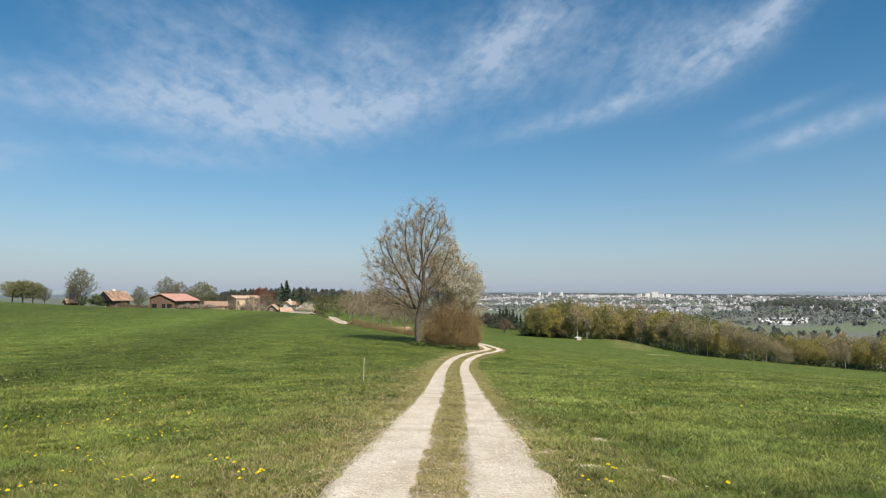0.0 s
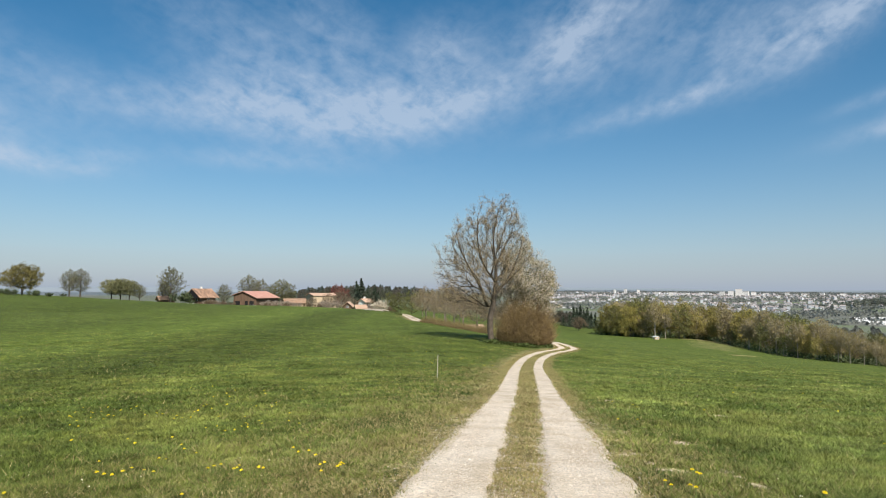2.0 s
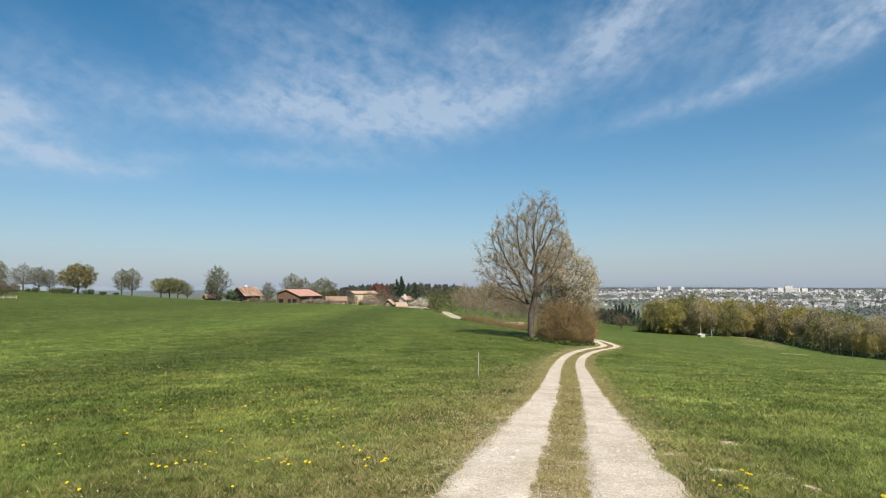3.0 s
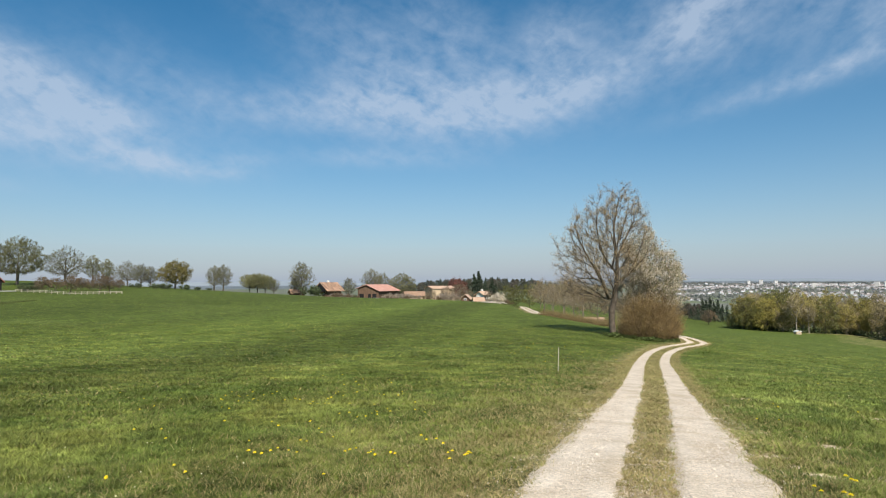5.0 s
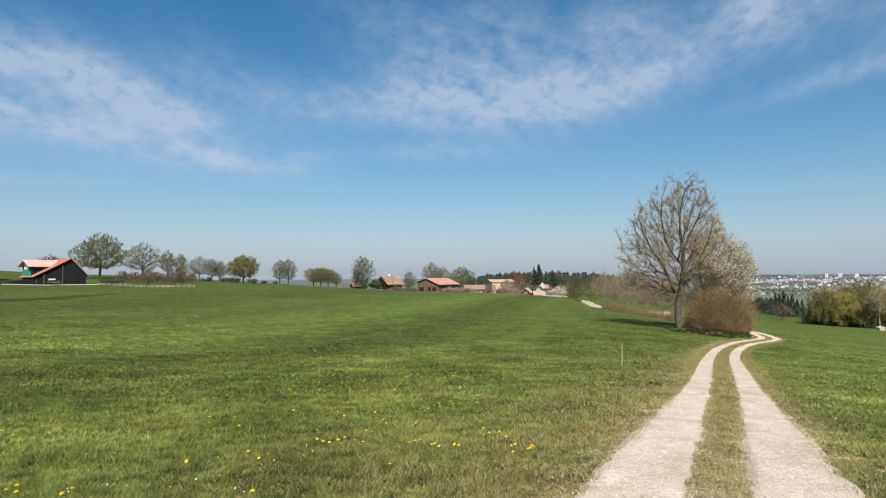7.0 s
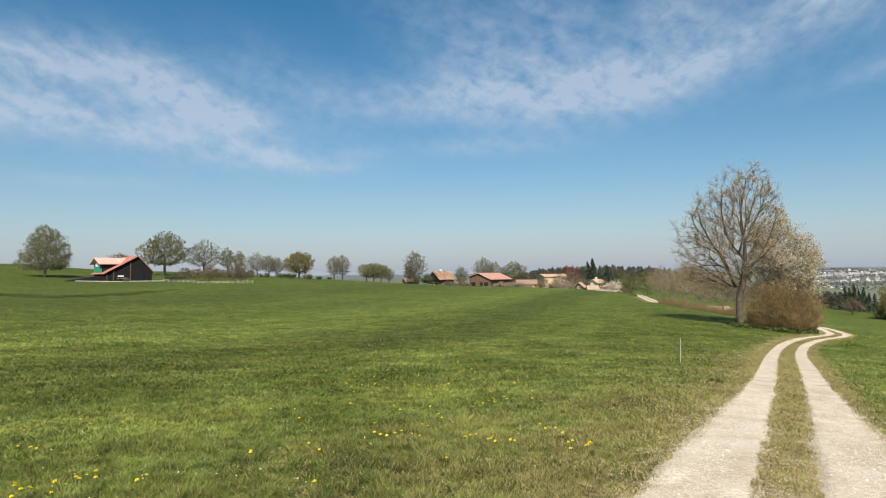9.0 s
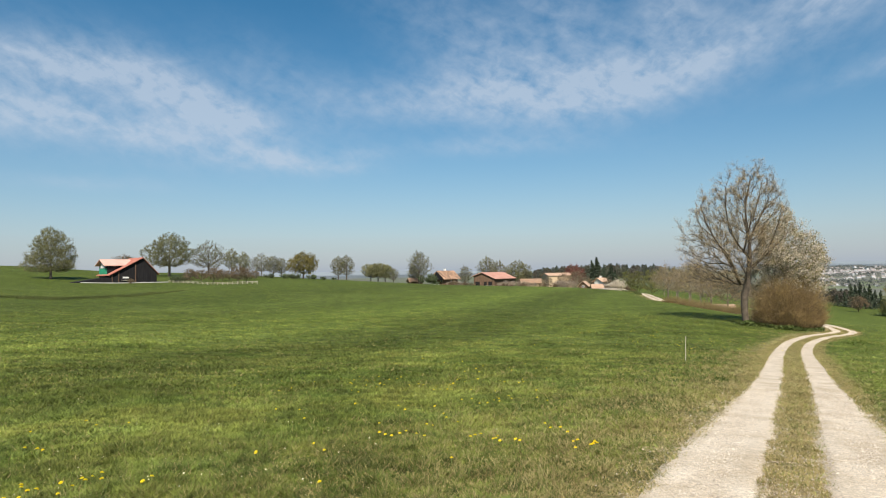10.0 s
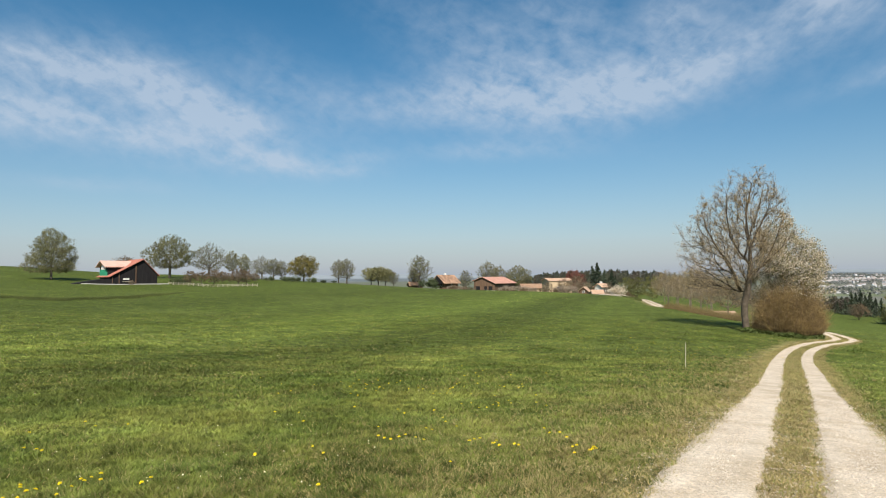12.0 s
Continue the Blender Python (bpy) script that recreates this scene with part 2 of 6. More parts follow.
M = {
    "pebble": material("pebble", (0.36, 0.30, 0.24), (0.64, 0.565, 0.46), 9, 0.9, island=0.25),
    "grass": material("grass", (0.082, 0.107, 0.017), (0.266, 0.286, 0.064), 0.30, 0.65, fine=6.0, island=0.32, trans=0.3, sharp=(0.56, 0.96), bands=True),
    "dry": material("dry_grass", (0.25, 0.195, 0.08), (0.45, 0.365, 0.165), 1.5, 0.8, island=0.3, trans=0.2),
    "bark": material("bark", (0.060, 0.046, 0.033), (0.150, 0.118, 0.086), 3, 0.95, 0.03, 14),
    "far_bark": material("far_bark", (0.092, 0.079, 0.061), (0.145, 0.122, 0.094), 1, 0.95, each=0.15),
    "pale_bark": material("pale_bark", (0.165, 0.138, 0.1), (0.26, 0.215, 0.158), 1, 0.95, each=0.2),
    "bud": material("bud", (0.38, 0.265, 0.12), (0.55, 0.42, 0.25), 0.7, 0.8, island=0.35, trans=0.3),
    "young_leaf": material("young_leaf", (0.16, 0.145, 0.05), (0.27, 0.235, 0.09), 0.4, 0.7, island=0.35, trans=0.3),
    "blossom": material("blossom", (0.52, 0.43, 0.32), (0.72, 0.64, 0.51), 0.8, 0.8, island=0.2, trans=0.3),
    "tawny_bud": material("tawny_bud", (0.30, 0.21, 0.10), (0.42, 0.31, 0.16), 0.6, 0.85, island=0.3, each=0.15, trans=0.25),
    "willow": material("willow_stem", (0.115, 0.077, 0.042), (0.19, 0.128, 0.07), 1.2, 0.85, island=0.35),
    "willow_tip": material("willow_tip", (0.27, 0.185, 0.075), (0.40, 0.285, 0.12), 1.0, 0.85, island=0.25, trans=0.2),
    "hedge": material("hedge_twig", (0.2, 0.148, 0.062), (0.3, 0.22, 0.1), 0.8, 0.9, island=0.25, trans=0.2),
    "oak_leaf": material("oak_leaf", (0.165, 0.165, 0.068), (0.26, 0.25, 0.115), 0.15, 0.8, island=0.35, each=0.15, trans=0.3),
    "ochre_leaf": material("ochre_leaf", (0.28, 0.235, 0.062), (0.39, 0.325, 0.1), 0.15, 0.8, island=0.22, each=0.15, trans=0.3),
    "forest_leaf": material("forest_leaf", (0.25, 0.215, 0.050), (0.40, 0.335, 0.085), 0.05, 0.8, island=0.25, each=0.3, trans=0.3),
    "forest_green": material("forest_green", (0.155, 0.155, 0.044), (0.245, 0.235, 0.075), 0.05, 0.8, island=0.25, each=0.3, trans=0.3),
    "forest_brown": material("forest_brown", (0.235, 0.187, 0.085), (0.335, 0.272, 0.13), 0.05, 0.85, island=0.25, each=0.25, trans=0.25),
    # the horizon ridge: haze mixed into its pale blue base colour
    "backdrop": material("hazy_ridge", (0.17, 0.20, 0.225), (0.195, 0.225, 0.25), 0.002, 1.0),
    "wood_green": material("wood_green", (0.085, 0.092, 0.06), (0.125, 0.13, 0.085), 0.02, 0.9, trans=0.45, island=0.2),
    "wood_tawny": material("wood_tawny", (0.115, 0.1, 0.075), (0.165, 0.142, 0.108), 0.02, 0.9, trans=0.45, island=0.2),
    "needle": material("needle", (0.04, 0.056, 0.034), (0.075, 0.095, 0.055), 0.2, 0.8, island=0.35, each=0.2),
    "copper_leaf": material("copper_leaf", (0.13, 0.045, 0.035), (0.20, 0.07, 0.05), 0.2, 0.8, island=0.3),
    "shrub_leaf": material("shrub_leaf", (0.05, 0.07, 0.03), (0.10, 0.12, 0.05), 0.3, 0.8, island=0.3, each=0.2),
    "orchard_bud": material("orchard_bud", (0.15, 0.105, 0.06), (0.23, 0.165, 0.1), 0.8, 0.8, island=0.25, trans=0.3),
    "garden_bud": material("garden_bud", (0.32, 0.25, 0.185), (0.44, 0.355, 0.275), 0.8, 0.8, island=0.2, each=0.15, trans=0.3),
    "round_leaf": material("round_leaf", (0.165, 0.14, 0.042), (0.245, 0.205, 0.07), 0.15, 0.8, island=0.25, trans=0.3),
    # ridge conifers: needles paled in the base colour in place of haze
    "hazed_spruce": material("hazed_spruce", (0.115, 0.138, 0.115), (0.16, 0.185, 0.152), 0.02, 0.9, trans=0.45, island=0.25),
    # wooded hill: haze painted in as a lighter, greyer leaf colour
    "hazed_hill_wood": material("hazed_hill_wood", (0.2, 0.215, 0.17), (0.26, 0.272, 0.215), 0.01, 0.95, trans=0.45, island=0.2),
    "white_roof": material("white_roof", (0.52, 0.51, 0.49), (0.64, 0.63, 0.61), 0.1, 0.7, each=0.1),
    "old_lime": material("old_lime", (0.36, 0.35, 0.32), (0.52, 0.50, 0.46), 0.8, 0.9),
    "smooth_bark": material("smooth_bark", (0.27, 0.235, 0.18), (0.40, 0.35, 0.28), 1, 0.9, each=0.15),
    "field_grass": material("field_grass", (0.105, 0.134, 0.022), (0.312, 0.336, 0.082), 0.30, 0.65, fine=6.0, island=0.30, trans=0.3, sharp=(0.56, 0.96), bands=True),
    "roof_red": material("roof_red", (0.38, 0.13, 0.09), (0.47, 0.19, 0.135), 0.5, 0.8, 0.02, 8),
    "roof_faded": material("roof_faded", (0.42, 0.205, 0.15), (0.54, 0.3, 0.23), 0.5, 0.8, 0.02, 8),
    "roof_tile": material("roof_tile", (0.20, 0.125, 0.08), (0.33, 0.21, 0.135), 0.6, 0.85, 0.03, 6, each=0.12),
    "roof_weathered": material("roof_weathered", (0.13, 0.085, 0.06), (0.47, 0.28, 0.175), 0.45, 0.85, 0.03, 3.0, stretch=(1.6, 1.6, 0.5), sharp=(0.55, 0.95)),
    "roof_orange": material("roof_orange", (0.39, 0.25, 0.165), (0.49, 0.335, 0.235), 0.6, 0.85, 0.02, 6, each=0.12),
    "roof_pale": material("roof_pale", (0.55, 0.33, 0.26), (0.65, 0.42, 0.34), 0.6, 0.6, 0.01, 6),
    "black_wood": material("black_wood", (0.007, 0.006, 0.007), (0.018, 0.016, 0.016), 0.6, 0.85, 0.02, 8, stretch=(6, 6, 0.6)),
    "brown_wood": material("brown_wood", (0.09, 0.055, 0.035), (0.18, 0.11, 0.07), 0.6, 0.85, 0.02, 8, stretch=(5, 5, 0.5)),
    "tan_wall": material("tan_wall", (0.48, 0.36, 0.23), (0.58, 0.45, 0.3), 0.4, 0.9, 0.01, 6),
    "white_wall": material("white_wall", (0.66, 0.63, 0.58), (0.80, 0.78, 0.74), 0.3, 0.9, each=0.1),
    "green_net": material("green_net", (0.02, 0.22, 0.12), (0.04, 0.33, 0.19), 0.8, 0.6),
    "white_paint": material("white_paint", (0.60, 0.58, 0.53), (0.76, 0.74, 0.70), 2, 0.7),
    "stake": material("weathered_stick", (0.4, 0.36, 0.285), (0.54, 0.49, 0.4), 8, 0.85),
    "glass": material("dark_glass", (0.02, 0.025, 0.03), (0.05, 0.055, 0.06), 1, 0.1, spec=0.5),
    "yellow": material("dandelion_yellow", (0.78, 0.60, 0.01), (0.86, 0.72, 0.03), 30, 0.7, island=0.1),
    "daisy": material("daisy", (0.62, 0.56, 0.22), (0.75, 0.72, 0.55), 3, 0.8, island=0.15),
    "tall_grass": material("tall_grass", (0.068, 0.088, 0.022), (0.11, 0.125, 0.036), 0.3, 0.8, island=0.3),
    "weed": material("weed", (0.062, 0.088, 0.022), (0.13, 0.16, 0.042), 1.5, 0.7, island=0.3, trans=0.3),
    "rail": material("weathered_rail", (0.34, 0.30, 0.23), (0.48, 0.43, 0.34), 2, 0.85, each=0.1),
    "stem": material("flower_stem", (0.16, 0.24, 0.06), (0.24, 0.30, 0.10), 20, 0.6),
    # town walls: toned down in the base colour as haze would do
    "city_wall": material("city_wall", (0.46, 0.46, 0.47), (0.66, 0.66, 0.67), 0.02, 0.9, island=0.25),
    "city_roof": material("city_roof", (0.25, 0.215, 0.205), (0.36, 0.32, 0.3), 0.02, 0.9, island=0.3),
    # valley and town trees: the pale grey is haze put into the colour
    "hazed_far_wood": material("hazed_far_wood", (0.185, 0.19, 0.165), (0.245, 0.25, 0.22), 0.01, 0.95, trans=0.45, island=0.2),
}


def ground_material():
    """Meadow: green in broad and narrow tones, straw-coloured where it is worn, dull land far away, painted haze on the
    hills.
    """
    m = bpy.data.materials.new("meadow")
    m.use_nodes = True
    n, l = m.node_tree.nodes, m.node_tree.links
    p = n["Principled BSDF"]
    p.inputs["Roughness"].default_value, p.inputs["Specular IOR Level"].default_value = 0.9, 0.1
    geo = n.new("ShaderNodeNewGeometry")

    def noisy(s, detail, stretch=(1, 1, 1), turn=0.0):
        mp = n.new("ShaderNodeMapping")
        mp.inputs["Scale"].default_value = stretch
        mp.inputs["Rotation"].default_value = (0, 0, radians(turn))
        l.new(geo.outputs["Position"], mp.inputs[0])
        t = n.new("ShaderNodeTexNoise")
        t.inputs["Scale"].default_value, t.inputs["Detail"].default_value = s, detail
        l.new(mp.outputs[0], t.inputs["Vector"])
        return t.outputs[0]

    def ramp(v, a, b):
        r = n.new("ShaderNodeMapRange")
        l.new(v, r.inputs[0])
        r.inputs[1].default_value, r.inputs[2].default_value = a, b
        return r.outputs[0]

    def blend(f, a, b):
        x = n.new("ShaderNodeMix")
        x.data_type = "RGBA"
        l.new(f, x.inputs[0])
        for i, v in ((6, a), (7, b)):
            if isinstance(v, tuple):
                x.inputs[i].default_value = (*v, 1)
            else:
                l.new(v, x.inputs[i])
        return x.outputs[2]

    att = n.new("ShaderNodeAttribute")
    att.attribute_name = "wear_and_haze"
    sep = n.new("ShaderNodeSeparateColor")
    l.new(att.outputs["Color"], sep.inputs[0])
    fine, mid = noisy(11.0, 8), noisy(0.55, 7)
    broad = noisy(0.045, 6, (1.0, 2.4, 1), 24)
    green = blend(ramp(mid, 0.35, 0.65), (0.066, 0.090, 0.014), (0.138, 0.162, 0.034))
    green = blend(ramp(broad, 0.50, 0.70), green, (0.162, 0.186, 0.050))
    speck = noisy(3.0, 6)
    green = blend(ramp(speck, 0.40, 0.56), (0.064, 0.092, 0.015), green)
    green = blend(ramp(fine, 0.32, 0.66), (0.056, 0.078, 0.013), green)
    straw = blend(ramp(fine, 0.35, 0.65), (0.16, 0.13, 0.05), (0.35, 0.285, 0.145))
    edge = n.new("ShaderNodeMath")
    edge.operation = "ADD"
    l.new(sep.outputs[0], edge.inputs[0])
    l.new(mid, edge.inputs[1])
    col = blend(ramp(edge.outputs[0], 0.75, 1.15), green, straw)
    soil = blend(ramp(fine, 0.35, 0.65), (0.33, 0.255, 0.165), (0.50, 0.41, 0.29))
    col = blend(ramp(edge.outputs[0], 1.10, 1.34), col, soil)
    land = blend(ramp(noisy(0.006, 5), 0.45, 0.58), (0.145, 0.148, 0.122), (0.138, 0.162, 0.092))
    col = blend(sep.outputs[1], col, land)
    # far hills: a bluer base colour stands in for haze
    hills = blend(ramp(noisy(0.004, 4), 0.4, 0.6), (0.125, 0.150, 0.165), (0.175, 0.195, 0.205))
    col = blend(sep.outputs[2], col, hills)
    tint = n.new("ShaderNodeHueSaturation")
    other = n.new("ShaderNodeMath")
    other.operation = "MULTIPLY_ADD"
    l.new(att.outputs["Alpha"], other.inputs[0])
    other.inputs[1].default_value, other.inputs[2].default_value = 0.16, 1.0
    both = n.new("ShaderNodeMath")
    both.operation = "MULTIPLY"
    l.new(tufts(n, l, geo, swaths(n, l, geo)), both.inputs[0])
    l.new(other.outputs[0], both.inputs[1])
    l.new(both.outputs[0], tint.inputs["Value"])
    l.new(col, tint.inputs["Color"])
    l.new(tint.outputs[0], p.inputs["Base Color"])
    b = n.new("ShaderNodeBump")
    b.inputs["Strength"].default_value, b.inputs["Distance"].default_value = 0.7, 0.06
    l.new(fine, b.inputs["Height"])
    l.new(b.outputs[0], p.inputs["Normal"])
    return m




def gravel_material():
    """Pale limestone gravel: small stones of mixed tone in fine dust."""
    m = bpy.data.materials.new("gravel")
    m.use_nodes = True
    n, l = m.node_tree.nodes, m.node_tree.links
    p = n["Principled BSDF"]
    p.inputs["Roughness"].default_value, p.inputs["Specular IOR Level"].default_value = 0.95, 0.15
    geo = n.new("ShaderNodeNewGeometry")
    value = None
    dist = None
    for scale, lo, hi in ((75, 0.80, 1.18), (30, 0.88, 1.11), (7, 0.975, 1.025)):
        v = n.new("ShaderNodeTexVoronoi")
        v.inputs["Scale"].default_value = scale
        l.new(geo.outputs["Position"], v.inputs["Vector"])
        sp = n.new("ShaderNodeSeparateColor")
        l.new(v.outputs["Color"], sp.inputs[0])
        r = n.new("ShaderNodeMapRange")
        l.new(sp.outputs[0], r.inputs[0])
        r.inputs[3].default_value, r.inputs[4].default_value = lo, hi
        dist = dist or v.outputs["Distance"]
        if value is None:
            value = r.outputs[0]
        else:
            x = n.new("ShaderNodeMath")
            x.operation = "MULTIPLY"
            l.new(value, x.inputs[0])
            l.new(r.outputs[0], x.inputs[1])
            value = x.outputs[0]
    t = n.new("ShaderNodeTexNoise")
    t.inputs["Scale"].default_value, t.inputs["Detail"].default_value = 1.7, 6
    l.new(geo.outputs["Position"], t.inputs["Vector"])
    r = n.new("ShaderNodeMapRange")
    l.new(t.outputs[0], r.inputs[0])
    r.inputs[1].default_value, r.inputs[2].default_value = 0.35, 0.65
    mixc = n.new("ShaderNodeMix")
    mixc.data_type = "RGBA"
    l.new(r.outputs[0], mixc.inputs[0])
    mixc.inputs[6].default_value, mixc.inputs[7].default_value = (0.51, 0.415, 0.30, 1), (0.66, 0.565, 0.445, 1)
    hsv = n.new("ShaderNodeHueSaturation")
    l.new(value, hsv.inputs["Value"])
    l.new(mixc.outputs[2], hsv.inputs["Color"])
    l.new(hsv.outputs[0], p.inputs["Base Color"])
    b = n.new("ShaderNodeBump")
    b.invert = True
    b.inputs["Strength"].default_value, b.inputs["Distance"].default_value = 0.9, 0.010
    l.new(dist, b.inputs["Height"])
    l.new(b.outputs[0], p.inputs["Normal"])
    return m


M["meadow"] = ground_material()
M["gravel"] = gravel_material()

# ---- the lie of the land ----
RANGES = np.array([0.5, 6, 15, 30, 45, 80, 150, 220, 300, 420, 700, 1100, 1800, 2500, 3200, 4000, 4900])
PROFILES = {}


def profile(bearing, *heights):
    """Heights of the ground along one bearing from the standpoint, at RANGES."""
    PROFILES[bearing] = heights


profile(-180, 0, 0.1, 0.2, 0.5, 0.9, 2, 3, 4, 5, 6, 4, 0, -6, -8, -6, -2, 0)
profile(-90, 0, -0.05, -0.3, -0.6, -0.6, 0.3, 2.5, 5.5, 9.5, 12, 10, 4, -6, -8, -6, -2, 0)
profile(-63, 0, -0.05, -0.5, -1.0, -1.3, -1.2, -0.2, 1.2, 8.0, 9, 2, -10, -20, -24, -20, -12, -6)
profile(-55, 0, -0.05, -0.6, -1.25, -1.6, -1.55, -1.0, 0.0, 4.3, 4, -6, -16, -24, -26, -22, -14, -8)
profile(-50, 0, -0.05, -0.7, -1.45, -1.8, -1.8, -1.2, 0.5, 4.2, 3, -10, -19, -26, -27, -23, -15, -8)
profile(-45, 0, -0.05, -0.75, -1.6, -2.0, -1.9, -1.0, 0.4, 2.4, -1, -14, -22, -28, -28, -24, -16, -9)
profile(-35, 0, -0.07, -0.85, -1.8, -2.25, -2.3, -1.7, -1.0, -1.6, -5, -14, -22, -28, -28, -24, -16, -9)
profile(-27, 0, -0.08, -0.9, -1.85, -2.35, -2.55, -2.2, -2.6, -4.8, -8.5, -15, -20, -26, -28, -24, -16, -9)
profile(-18, 0, -0.08, -0.86, -1.95, -2.55, -3.0, -2.7, -3.5, -6.2, -8.5, -5, -8, -20, -26, -24, -16, -9)
profile(-12, 0, -0.06, -0.8, -1.95, -2.6, -3.1, -3.4, -5.0, -8.2, -10, -6, -9, -20, -26, -24, -16, -9)
profile(-7, 0, -0.04, -0.78, -2.0, -2.65, -2.85, -4.4, -7.2, -11.0, -13, -10, -14, -24, -28, -24, -16, -9)
profile(-2, 0, -0.03, -0.8, -2.1, -3.12, -3.6, -8.4, -12.8, -16.0, -19, -24, -26, -32, -30, -15, 0, 13)
profile(5, 0, -0.03, -0.82, -2.17, -3.12, -4.5, -9.7, -14.2, -17.8, -20, -30, -38, -40, -30, -12, 1, 15)
profile(12, 0, -0.02, -0.85, -2.15, -3.2, -5.3, -10.3, -14.8, -19.0, -26, -38, -42, -40, -30, -12, 0, 12)
profile(16.3, 0, -0.02, -0.86, -2.12, -3.25, -5.7, -11.2, -15.5, -19.0, -23, -37, -43, -40, -30, -13, -2, 9)
profile(22, 0, -0.02, -0.85, -2.1, -3.4, -6.25, -12.4, -18.2, -24.0, -32, -42, -44, -40, -30, -14, -4, 4)
profile(26.6, 0, -0.02, -0.82, -1.99, -3.3, -6.5, -12.8, -18.9, -25.5, -33.8, -42, -43.5, -39, -29, -14.5, -5.5, 1.5)
profile(30, 0, -0.02, -0.84, -2.02, -3.4, -6.7, -13.2, -19.4, -26.6, -35, -42, -42, -2, -26, -15, -7, -1)
profile(33.2, 0, -0.02, -0.85, -2.04, -3.46, -6.8, -13.45, -19.8, -27.5, -35.6, -41, -42, -36, -28, -16, -8, -3)
profile(35, 0, -0.02, -0.85, -2.05, -3.5, -6.9, -13.6, -20.0, -28.0, -36, -40, -42, -36, -28, -16, -8, -4)
profile(60, 0, -0.02, -0.7, -1.8, -3.2, -6.6, -13.5, -20.0, -28.0, -36, -40, -42, -36, -28, -16, -8, -4)
profile(110, 0, 0.05, -0.1, -0.5, -1.0, -2.5, -6, -9.0, -13.0, -20, -28, -32, -28, -20, -12, -6, -2)
profile(180, 0, 0.1, 0.2, 0.5, 0.9, 2, 3, 4, 5, 6, 4, 0, -6, -8, -6, -2, 0)
_b = sorted(PROFILES)
_lr = np.log(RANGES + 4)
_grid_r = np.linspace(_lr[0], _lr[-1], 260)
_grid_b = np.linspace(-180, 180, 721)
_rows = np.array([np.interp(_grid_r, _lr, PROFILES[b]) for b in _b])
_g = np.array([np.interp(_grid_b, _b, _rows[:, j]) for j in range(260)]).T


def _smooth(a, width, axis, wrap):
    k = np.exp(-0.5 * (np.arange(-3 * width, 3 * width + 1) / width) ** 2)
    k /= k.sum()
    pad = [(0, 0), (0, 0)]
    pad[axis] = (3 * width, 3 * width)
    a = np.pad(a, pad, mode="wrap" if wrap else "edge")
    return np.apply_along_axis(lambda v: np.convolve(v, k, "valid"), axis, a)


_g = _smooth(_smooth(_g, 4, 1, False), 4, 0, False)


# the edge of the terrace below the barn: bearing and distance
BANK_B, BANK_D = [-66, -63.4, -61.3, -59.5, -57.1, -54.4, -51.1, -49.5], [114, 110, 106.5, 104.5, 108.5, 117.5, 138, 150]


def heights(x, y):
    """Ground height at arrays of x, y."""
    x, y = np.asarray(x, float), np.asarray(y, float)
    r = np.hypot(x, y)
    fb = np.clip((np.degrees(np.arctan2(x, y)) + 180) * 2, 0, 719.999)
    fr = np.clip((np.log(r + 4) - _grid_r[0]) / (_grid_r[1] - _grid_r[0]), 0, 258.999)
    i, j = fb.astype(int), fr.astype(int)
    u, v = fb - i, fr - j
    z = (_g[i, j] * (1 - u) + _g[i + 1, j] * u) * (1 - v) + (_g[i, j + 1] * (1 - u) + _g[i + 1, j + 1] * u) * v
    near = np.clip(r / 8, 0, 1)
    z = z * near + _g[:, 0].mean() * (1 - near)
    waves = 0.05 * np.sin(x * 0.31 + 1.3) * np.sin(y * 0.27 + 0.4) + 0.02 * np.sin(x * 0.9 + y * 0.5) * np.sin(y * 0.83 - x * 0.3)
    # a low terrace edge drops across the field below the barn
    deg = np.degrees(np.arctan2(x, y))
    lip = np.interp(deg, BANK_B, BANK_D)
    step = 0.30 * np.clip((deg + 75) / 6, 0, 1) * np.clip((-50 - deg) / 3, 0, 1)
    z = z - step * np.exp(-((r - lip + 3.5) / 4.0) ** 2) + 0.6 * step * np.exp(-((r - lip - 2.5) / 3.0) ** 2)
    return z + waves * np.clip((r - 5) / 15, 0, 1)


def height(x, y):
    return float(heights(x, y))


def at(bearing, distance, up=0.0):
    """The place on the ground at a bearing (degrees, clockwise from ahead) and distance."""
    x, y = distance * math.sin(radians(bearing)), distance * math.cos(radians(bearing))
    return Vector((x, y, height(x, y) + up))


# ---- building blocks ----
def mesh_from(name, verts, faces, mats=(), smooth=False):
    """A mesh from arrays: verts (n, 3), faces (m, k)."""
    verts, faces = np.asarray(verts, np.float32), np.asarray(faces, np.int32)
    me = bpy.data.meshes.new(name)
    k = faces.shape[1]
    me.vertices.add(len(verts))
    me.vertices.foreach_set("co", verts.ravel())
    me.loops.add(faces.size)
    me.loops.foreach_set("vertex_index", faces.ravel())
    me.polygons.add(len(faces))
    me.polygons.foreach_set("loop_start", np.arange(0, faces.size, k, dtype=np.int32))
    me.polygons.foreach_set("use_smooth", np.full(len(faces), smooth))
    me.update(calc_edges=True)
    for m in mats:
        me.materials.append(m)
    return me


def part(name, data, mat, parent, label=""):
    """One mesh object under a thing or a part; data is a bmesh or a mesh."""
    if isinstance(data, bmesh.types.BMesh):
        me = bpy.data.meshes.new(name)
        data.to_mesh(me)
        data.free()
    else:
        me = data
    if mat and not me.materials:
        me.materials.append(mat)
    ob = new(name, me)
    ob.parent = parent
    return tagged(ob, label)


def thing(name, m, label, category, group="", kind=""):
    ob = new(name)
    ob.empty_display_size = 0.2
    ob.matrix_world = m
    return tagged(ob, label, category, group, kind)


